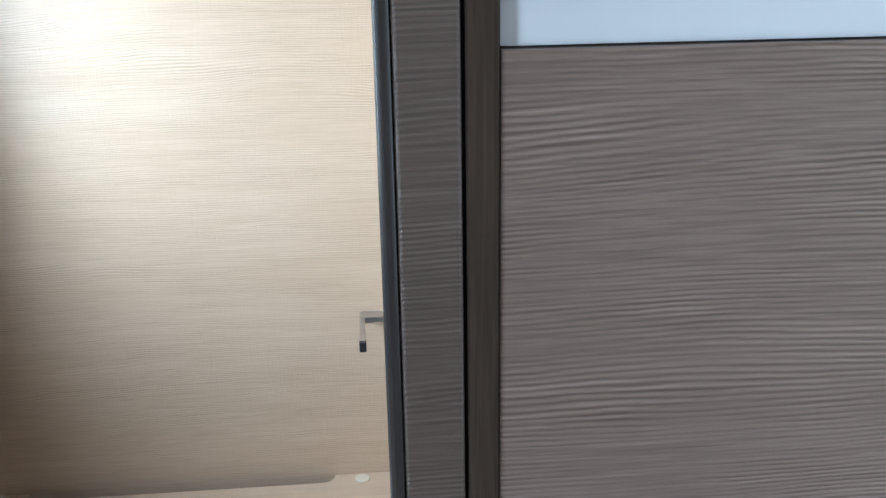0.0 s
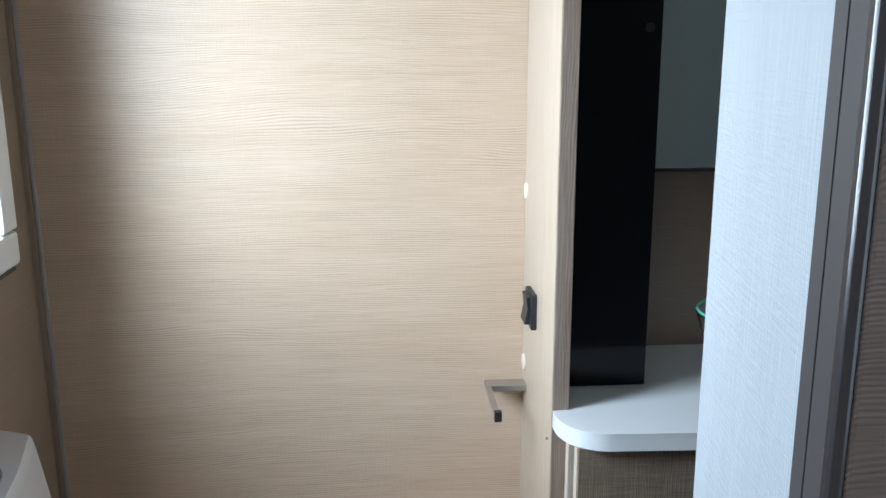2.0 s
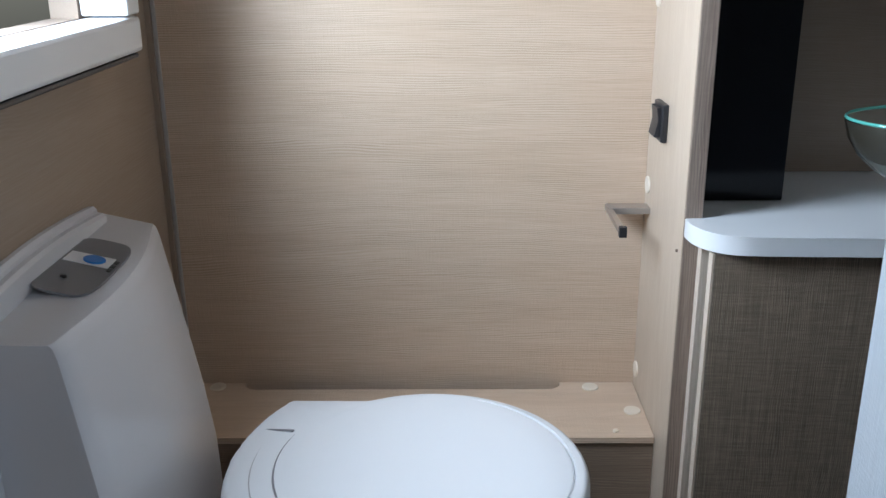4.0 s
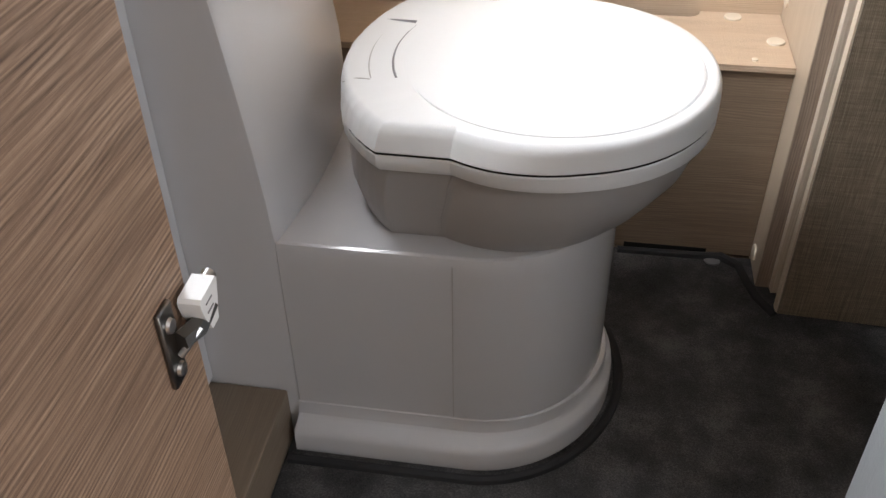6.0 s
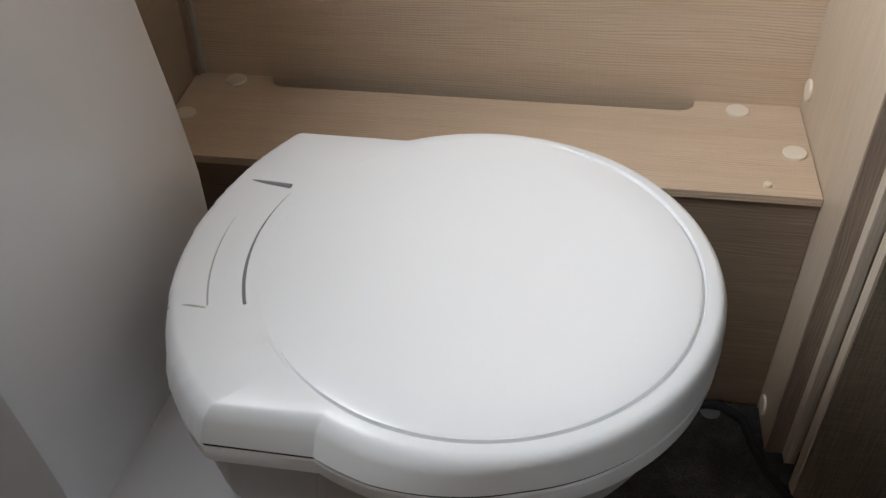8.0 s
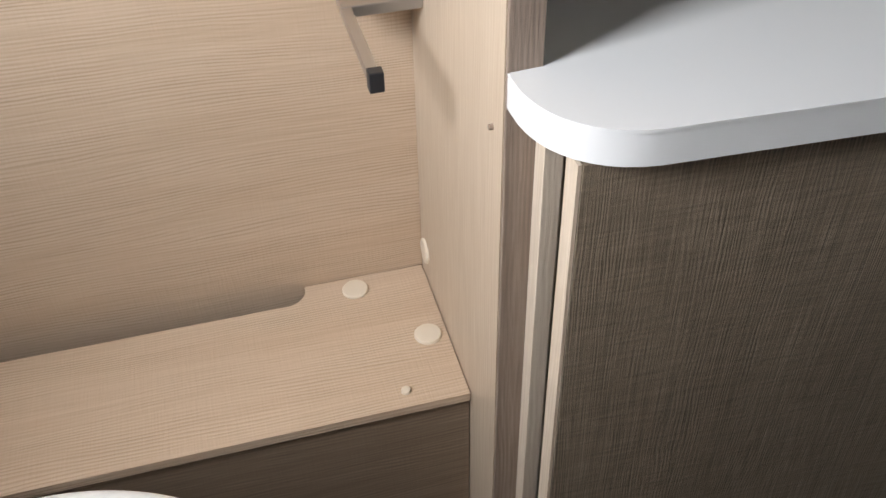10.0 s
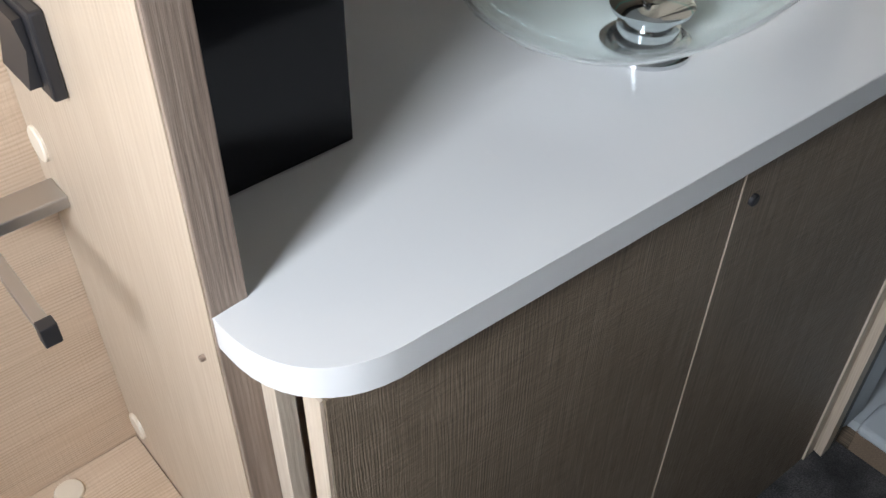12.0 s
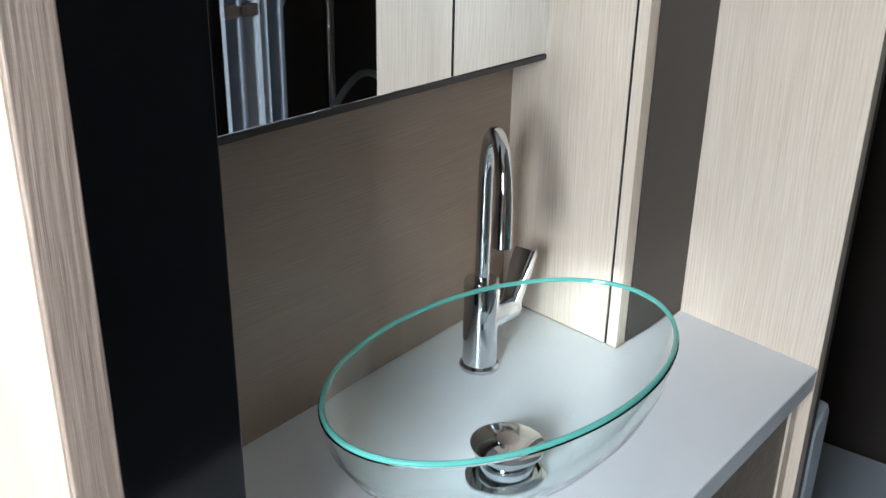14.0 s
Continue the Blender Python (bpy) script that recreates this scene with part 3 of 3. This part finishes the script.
cap((XP, 1.305, 0.672), "-x", 0.0022, "small pin heads", "tiny brown pin head in the partition panel").data.materials[0] = M_edge_z
bm = lathe(bmesh.new(), [(0.013, 0.0), (0.013, 0.003), (0.010, 0.005), (0.004, 0.006)], 0.055, 1.338, 24)
thing("floor_fixing", bm, M_padgrey, "grey round floor fixing at the carpet edge", "fixing").location.z = 0.007

# ---- switch ----
sw = root("light_switch", (XP, 1.445, 0.825), "black rocker light switch on pale wood", "light switch")
part("switch_frame", B(XP - 0.009, XP, 1.412, 1.469, 0.797, 0.852, bev=0.002), M_blackplastic, sw)
bm = bmesh.new()
loft(bm, [[(XP - 0.0095, 1.422, z), (XP - 0.012 - e, 1.422, z), (XP - 0.012 - e, 1.461, z), (XP - 0.0095, 1.461, z)] for z, e in ((0.804, 0.005), (0.827, 0.0005), (0.846, 0.003))])
part("rocker", bm, M_blackplastic, sw)

# ---- toilet roll holder ----
rh = root("toilet_roll_holder", (XP, 1.517, 0.682), "square chrome toilet roll holder with open arm", "toilet roll holder")
part("bracket", B(0.052, XP, 1.490, 1.518, 0.668, 0.6785, bev=0.0015), M_steel, rh)
part("arm", B(0.0515, 0.0605, 1.384, 1.492, 0.6695, 0.6775, bev=0.001), M_steel, rh)
part("end_cap", B(0.0505, 0.0615, 1.374, 1.3838, 0.6675, 0.6835, bev=0.001), M_blackplastic, rh, "black square end cap")

# ---- vanity ----
CT, TH = 0.725, 0.025


def front(x):
    return 1.2005 - 0.034 * (x - 0.15) / 0.735


XR = 0.886
poly = [(XP + 0.0245, YB - 0.002), (XP + 0.0245, 1.281), (XP + 0.0005, 1.281)]
r = 0.078
for k in range(0, 13):
    a = math.pi / 2 * k / 12
    x = XP + 0.0005 + r * (1 - math.cos(a) ** 0.85)
    poly.append((x, front(XP + r) + r * 0.98 * (1 - math.sin(a) ** 0.85)))
poly += [(XR, front(XR)), (0.923, 1.339), (0.7865, 1.354), (0.817, YB - 0.002)]
top_root = root("countertop", (0.5, 1.36, CT - TH), "glossy white countertop with rounded front corner", "countertop")
bm = prism(bmesh.new(), poly, CT - TH + 0.0225, CT)
es = [e for e in bm.edges if abs(e.verts[0].co.z - e.verts[1].co.z) < 1e-4 and max(v.co.y for v in e.verts) < 1.285]
bmesh.ops.bevel(bm, geom=es, offset=0.001, segments=2, affect="EDGES")
part("top", bm, M_counter, top_root)
part("edge_band", prism(bmesh.new(), [(x + 0.0005 * (x < 0.5) - 0.0005 * (x > 0.5), y + (0.0006 if y < 1.285 else 0.0)) for x, y in poly], CT - TH, CT - TH + 0.0222), M_counter, top_root, "white rounded edge band")


def slab_door(x0, x1, name_z0=0.012):
    y0, y1 = front(x0) + 0.014, front(x1) + 0.014
    return prism(bmesh.new(), [(x0, y0), (x1, y1), (x1, y1 + 0.018), (x0, y0 + 0.018)], name_z0, CT - TH - 0.003)


van = root("vanity_cabinet", (0.55, 1.35, 0), "grey-brown wood vanity cabinet with pale sides", "cabinet")
part("side_panel", B(XP + 0.0262, XP + 0.068, 1.2825, 1.53, 0.011, CT - TH - 0.001), M_ash_z, van, "pale wood side panel")
part("filler_strip", B(XP + 0.0205, XP + 0.034, 1.264, 1.2805, 0.011, CT - TH - 0.001, bev=0.0008), M_ash_z, van, "pale wood filler strip")
part("joint", B(XP + 0.0243, XP + 0.026, 1.2865, 1.52, 0.011, CT - TH - 0.001), M_gap, van)
part("door_edge", B(XP + 0.0222, XP + 0.0247, 1.2162, 1.2335, 0.012, CT - TH - 0.003), M_ash_z, van, "pale door edge band")
d1 = part("door", slab_door(XP + 0.0252, 0.497), M_door_z, van, "grey-brown brushed wood door, closed", smooth=0)
d2 = part("door", slab_door(0.5005, 0.862), M_door_z, van, "grey-brown brushed wood door, closed", smooth=0)
bm = prism(bmesh.new(), [(0.4988, front(.499) + 0.0138), (0.5002, front(.5) + 0.0138), (0.5002, 1.23), (0.4988, 1.23)], 0.012, CT - TH - 0.003)
part("door_edge", bm, M_ash_z, van, "pale door edge band")
# near-black sheet right behind the doors, added to darken the gap between them
part("gap_backing", B(XP + 0.05, 0.86, 1.245, 1.26, 0.011, CT - TH - 0.002), M_gap, van)
bm = lathe(bmesh.new(), [(0.0052, 0.0), (0.0052, 0.003), (0.0038, 0.004)], 0, 0, 20)
bmesh.ops.rotate(bm, verts=bm.verts, cent=(0, 0, 0), matrix=Matrix.Rotation(radians(90), 3, "X"))
bmesh.ops.translate(bm, verts=bm.verts, vec=(0.516, front(0.516) + 0.014, 0.650))
part("lock", bm, M_blackplastic, d2, "small black round lock")

# black panel on the counter
bc = root("black_cupboard", (0.21, 1.44, CT), "tall black glossy cupboard on the countertop", "cupboard")
part("body", B(XP + 0.0248, 0.2715, 1.3775, YB - 0.002, CT + 0.001, CEIL - 0.01), M_blackplastic, bc)
part("door", B(XP + 0.0252, 0.272, 1.361, 1.377, CT + 0.0015, CEIL - 0.012, bev=0.001), M_black, bc, "glossy black door front")
bm = lathe(bmesh.new(), [(0.0065, 0.0), (0.0065, 0.001), (0.005, 0.0015)], 0, 0, 24)
bmesh.ops.rotate(bm, verts=bm.verts, cent=(0, 0, 0), matrix=Matrix.Rotation(radians(90), 3, "X"))
ob = thing("lock_badge", bm, M_blackplastic, "small grey round badge on the black front", "badge")
ob.location = (0.255, 1.3608, 1.242)

# splash board and mirror cabinet
thing("splashback", B(0.2725, 0.8155, YB - 0.010, YB - 0.001, CT + 0.001, 1.022), M_splash_x, "brown wood splashback board above the countertop", "splashback", kind="structure")
mc = root("mirror_cabinet", (0.55, 1.515, 1.0245), "wall mirror with thin dark edge above basin", "mirror")
part("body", B(0.2735, 0.805, 1.4865, YB - 0.0105, 1.032, CEIL - 0.02), M_rail, mc)
part("mirror_pane", B(0.2735, 0.808, 1.480, 1.486, 1.0308, CEIL - 0.02, bev=0.001), M_mirror, mc, "clear mirror glass")
part("edge_strip", B(0.2735, 0.808, 1.4792, 1.4905, 1.0245, 1.0305, bev=0.001), M_rail, mc, "thin dark lower edge strip")

# tall cabinet beside the basin
tc = root("tall_cabinet", (0.86, 1.45, CT), "pale wood tall cabinet with dark front", "cabinet")


def skew(y0, y1, w0, w1, z1=CEIL - 0.01):
    """A slab of the cabinet's side, which stands ten degrees askew."""
    def at(y, w):
        return (0.786 + (y - 1.354) * 0.172 + w, y)
    return prism(bmesh.new(), [at(y0, w0), at(y1, w0), at(y1, w1), at(y0, w1)], CT + 0.001, z1)


part("side_panel", skew(1.3705, YB - 0.001, 0.0, 0.016), M_ash_z, tc, smooth=0)
part("joint", skew(1.3675, 1.3703, 0.001, 0.016), M_gap, tc, smooth=0)
part("edge_band", skew(1.354, 1.3673, 0.0, 0.0205), M_ash_z, tc, "pale edge band", smooth=0)
part("front_panel", prism(bmesh.new(), [(0.8073, 1.352), (0.9225, 1.3405), (0.9245, 1.356), (0.810, 1.368)], CT + 0.001, CEIL - 0.01), M_dark_wall, tc, "dark brown front panel", smooth=0)
# end panel by the shower
ep = root("end_panel", (0.97, 1.26, 0), "pale wood end panel between vanity and shower", "panel", kind="structure")


def slant(x0, x1, w0, w1, z0, z1):
    return prism(bmesh.new(), [(x0 + w0, front(XR)), (x1 + w0, 1.345), (x1 + w1, 1.345), (x0 + w1, front(XR))], z0, z1)


part("panel", slant(XR + 0.0005, 0.9238, 0.0, 0.022, 0.011, CEIL - 0.002), M_ash_z, ep, smooth=0)
part("outer_strip", slant(XR + 0.0005, 0.9238, 0.0225, 0.036, 0.011, CEIL - 0.002), M_dark_wall, ep, "dark brown outer face", smooth=0)
part("front_stile", B(0.863, XR - 0.0005, front(.875) + 0.012, front(.875) + 0.03, 0.011, CT - TH - 0.001), M_ash_z, ep, "pale vertical stile beside the door")

# ---- basin and tap ----
BX, BY, RX, RY, ZR, TURN = 0.516, 1.317, 0.182, 0.1125, 0.8472, -0.09
prof_out = [(0.16, CT + 0.006), (0.36, CT + 0.016), (0.56, CT + 0.030), (0.74, CT + 0.049), (0.88, CT + 0.0715), (0.96, CT + 0.0945), (1.0, ZR - 0.002)]
bm = bmesh.new()


def oval(f, z, t=0.0, n=80):
    out = []
    for k in range(n):
        u, v = (RX * f - t) * math.cos(2 * math.pi * k / n), (RY * f - t) * math.sin(2 * math.pi * k / n)
        out.append((BX + u * math.cos(TURN) - v * math.sin(TURN), BY + u * math.sin(TURN) + v * math.cos(TURN), z))
    return out


inner = [oval(1.0, ZR - 0.0005, 0.0025)] + [oval(f, z + 0.002, 0.002) for f, z in prof_out[-2::-1]]
loft(bm, [oval(f, z) for f, z in prof_out] + inner)
basin = root("basin", (BX, BY, CT), "clear oval glass basin with green rim", "basin")
ob = part("bowl", bm, M_glass, basin, smooth=60)
ob.visible_shadow = False
bm = bmesh.new()
tube_pts = oval(1.0, ZR, 0.003)
rings = []
for k, p in enumerate(tube_pts):
    d = Vector((p[0] - BX, p[1] - BY, 0)).normalized()
    rings.append([Vector(p) + 0.0023 * (math.cos(a) * d + Vector((0, 0, math.sin(a)))) for a in [2 * math.pi * j / 8 for j in range(8)]])
vs = [[bm.verts.new(q) for q in rg] for rg in rings]
for i in range(len(vs)):
    for j in range(8):
        bm.faces.new((vs[i][j], vs[(i + 1) % len(vs)][j], vs[(i + 1) % len(vs)][(j + 1) % 8], vs[i][(j + 1) % 8]))
part("rim", bm, M_glassrim, basin, "green polished glass rim")
bm = bmesh.new()
lathe(bm, [(0.036, CT + 0.0005), (0.036, CT + 0.004), (0.030, CT + 0.009), (0.026, CT + 0.0095)], BX, BY, 40)
part("waste_collar", bm, M_chrome, basin, "chrome waste collar")
bm = bmesh.new()
lathe(bm, [(0.024, CT + 0.013), (0.024, CT + 0.020), (0.020, CT + 0.0205), (0.020, CT + 0.030), (0.031, CT + 0.033), (0.032, CT + 0.037), (0.026, CT + 0.0405), (0.01, CT + 0.042)], BX, BY, 40)
part("waste_plug", bm, M_chrome, basin, "chrome pop-up waste plug")

TX, TY = 0.660, 1.450
tap = root("mixer_tap", (TX, TY, CT), "tall chrome gooseneck mixer tap beside basin", "tap")
part("base_ring", lathe(bmesh.new(), [(0.0215, CT + 0.0005), (0.0215, CT + 0.004), (0.020, CT + 0.006)], TX, TY, 36), M_chrome, tap)
part("body", lathe(bmesh.new(), [(0.0185, CT + 0.006), (0.0185, CT + 0.098), (0.0175, CT + 0.101), (0.009, CT + 0.1015)], TX, TY, 36), M_chrome, tap)
dx, dy = -0.66, -0.751
pts = [(TX, TY, CT + 0.1005), (TX, TY, CT + 0.15), (TX, TY, CT + 0.206)]
R = 0.036
for k in range(1, 15):
    a = math.pi * k / 14
    q = R * (1 - math.cos(a))
    pts.append((TX + dx * q, TY + dy * q, CT + 0.206 + 0.056 * math.sin(a)))
pts.append((TX + dx * 2 * R, TY + dy * 2 * R, CT + 0.190))
pts.append((TX + dx * 2 * R, TY + dy * 2 * R, CT + 0.166))
bm = bmesh.new()
tube(bm, pts, [0.0075] * (len(pts) - 4) + [0.008, 0.0085, 0.009, 0.009], 20)
part("spout", bm, M_chrome, tap, smooth=50)
bm = bmesh.new()
tube(bm, [(TX + 0.012, TY, CT + 0.052), (TX + 0.050, TY - 0.002, CT + 0.052), (TX + 0.056, TY - 0.003, CT + 0.052)], [0.0135, 0.0135, 0.0125], 20)
part("lever_hub", bm, M_chrome, tap)
bm = bmesh.new()
lever_rings = []
for dx_, dz_, hw, ht in ((0.050, 0.054, 0.0085, 0.005), (0.058, 0.070, 0.010, 0.0055), (0.070, 0.096, 0.0125, 0.005), (0.077, 0.111, 0.0125, 0.0035)):
    lever_rings.append([(TX + dx_ + e * ht, TY - 0.003 + g * hw, CT + dz_ - 0.45 * e * ht) for e, g in ((-1, -0.8), (-0.8, -1), (0.8, -1), (1, -0.8), (1, 0.8), (0.8, 1), (-0.8, 1), (-1, 0.8))])
loft(bm, lever_rings)
part("lever", bm, M_chrome, tap)

# ---- hinge on the side panel ----
HY = 0.007
hg = root("hinge", (-0.384, 0.41, 0.63), "chrome lever hinge with white cover, open", "hinge")
bm = prism(bmesh.new(), [(-0.3849, 0.4045), (-0.3849, 0.4200), (-0.3815, 0.4200), (-0.3815, 0.4045)], 0.606, 0.659)
bmesh.ops.bevel(bm, geom=list(bm.edges), offset=0.001, segments=1, affect="EDGES")
pl = part("plate", bm, M_darksteel, hg)
for z in (0.616, 0.647):
    bm = lathe(bmesh.new(), [(0.0045, 0.0), (0.004, 0.002), (0.0015, 0.0026)], 0, 0, 16)
    bmesh.ops.rotate(bm, verts=bm.verts, cent=(0, 0, 0), matrix=Matrix.Rotation(radians(90), 3, "Y"))
    bmesh.ops.translate(bm, verts=bm.verts, vec=(-0.3813, 0.412, z))
    part("screw", bm, M_steel, pl)
bm = bmesh.new()
tube(bm, [(-0.379, 0.414, 0.634), (-0.375, 0.426, 0.633), (-0.374, 0.443, 0.637)], [0.006, 0.0065, 0.006], 6)
part("arm", bm, M_darksteel, hg)
bm = bmesh.new()
tube(bm, [(-0.379, 0.412, 0.626), (-0.376, 0.414, 0.630), (-0.371, 0.424, 0.636)], 0.002, 8)
part("spring", bm, M_steel, hg)
bm = bmesh.new()
loft(bm, [[(-0.382, ya - 0.003, z), (-0.369, ya - 0.003, z), (-0.369, yb + 0.001, z), (-0.382, yb + 0.001, z)] for ya, yb, z in ((0.4365, 0.4415, 0.627), (0.4345, 0.4425, 0.632), (0.4305, 0.4455, 0.640), (0.4285, 0.4475, 0.648), (0.4285, 0.4480, 0.6505), (0.4305, 0.4470, 0.6525))])
cover = part("cover", bm, M_white, hg, "white plastic cover", smooth=30)
# two grey strips laid on the cover, painting its notches as shaded lines
for z in (0.6395, 0.6455):
    part("slot", B(-0.3692, -0.3686, 0.4315, 0.4395, z, z + 0.0009), M_padgrey, cover)
bm = bmesh.new()
tube(bm, [(-0.3775, 0.4495, 0.650), (-0.3765, 0.4455, 0.637), (-0.374, 0.4405, 0.630)], [0.003, 0.0035, 0.004], 8)
part("link", bm, M_darksteel, hg)
bm = bmesh.new()
tube(bm, [(-0.376, 0.447, 0.647), (-0.376, 0.455, 0.647)], 0.0045, 12)
part("screw", bm, M_steel, hg)

for ob in hg.children_recursive:
    ob.data.transform(Matrix.Translation((0, HY, 0)))

# ---- shower seen past the end panel and in the mirror ----
st = root("shower_tray", (1.4, 1.0, 0), "pale grey moulded shower tray on brown plinth", "shower tray")
part("tray_floor", B(0.962, 1.88, 0.54, 1.52, 0.012, 0.03), M_tray, st)
part("tray_lip", B(0.925, 0.99, 0.54, 1.150, 0.048, 0.066, bev=0.006), M_tray, st)
part("tray_plinth", B(0.932, 0.96, 0.54, 1.150, 0.001, 0.0475), M_riser_x, st, "brown wood plinth")
part("upstand", B(0.926, 0.992, 1.166, 1.190, 0.031, 0.635, bev=0.010), M_tray, st)
part("upstand", B(0.996, 1.88, 1.49, 1.52, 0.031, 0.18, bev=0.008), M_tray, st)
sr = root("shower_set", (1.43, 0.53, 1.0), "chrome shower riser rail with hand shower", "shower")
bm = bmesh.new()
tube(bm, [(1.418, 0.552, 0.68), (1.418, 0.552, 1.55)], 0.011, 14)
part("rail", bm, M_chrome, sr)
bm = bmesh.new()
lathe(bm, [(0.012, 0.0), (0.045, 0.012), (0.047, 0.02), (0.04, 0.026)], 0, 0, 32)
bmesh.ops.rotate(bm, verts=bm.verts, cent=(0, 0, 0), matrix=Matrix.Rotation(radians(-70), 3, "X"))
bmesh.ops.translate(bm, verts=bm.verts, vec=(1.396, 0.575, 0.99))
part("hand_shower", bm, M_chrome, sr)
bm = bmesh.new()
tube(bm, [(1.410 + 0.20 * k / 16, 0.57, 0.715 + 0.06 * math.sin(k / 16 * math.pi)) for k in range(17)], 0.008, 10)
part("hose", bm, M_steel, sr)
dsh = lathe(bmesh.new(), [(0.05, 0.0), (0.052, 0.01), (0.03, 0.018)], 0, 0, 32)
bmesh.ops.rotate(dsh, verts=dsh.verts, cent=(0, 0, 0), matrix=Matrix.Rotation(radians(-90), 3, "X"))
bmesh.ops.translate(dsh, verts=dsh.verts, vec=(1.262, 0.5225, 0.968))
thing("shower_disc", dsh, M_white, "white round disc on the dark shower wall", "disc")
sd = root("shower_door", (1.15, 0.6, 0), "folded frosted shower door with metal profiles", "shower door")
for k in range(3):
    x = 1.085 + 0.052 * k
    ya, yb = (0.558, 0.600) if k % 2 else (0.600, 0.558)
    part("pane", prism(bmesh.new(), [(x, ya), (x + 0.034, yb), (x + 0.040, yb + 0.004), (x + 0.006, ya + 0.004)], 0.07, 1.85), M_acryl, sd, smooth=0)
    part("profile", B(x + 0.0405, x + 0.0515, 0.553, 0.603, 0.067, 1.86, bev=0.003), M_alu, sd)
part("panel", B(0.20, 1.083, 0.556, 0.564, 0.07, 1.86), M_doorpane, sd, "pale grey-green shower door panel")
part("handle", B(1.09, 1.185, 0.590, 0.603, 0.942, 0.966, bev=0.003), M_edge_z, sd, "brown wood-look handle")

# crumpled protective film on the upper wall
bm = bmesh.new()
random.seed(5)
nx, nz = 90, 8
grid = []
for i in range(nx + 1):
    x = 0.135 + 1.2 * i / nx
    low = 1.2455 + 0.005 * noise.noise((x * 9, 0, 0)) + 0.003 * noise.noise((x * 31, 2, 0))
    grid.append([bm.verts.new((x, YW + 0.001 - 0.0 - 0.004 * abs(noise.noise((x * 14, j * 0.6, 3))) * (1 if j < nz else 0.3), low + (1.263 - low) * j / nz)) for j in range(nz + 1)])
for i in range(nx):
    for j in range(nz):
        bm.faces.new((grid[i][j], grid[i + 1][j], grid[i + 1][j + 1], grid[i][j + 1]))
r = bmesh.ops.solidify(bm, geom=list(bm.faces), thickness=0.0012)
thing("protective_film", bm, M_film, "crumpled white protective film on the wall", "film", smooth=20)
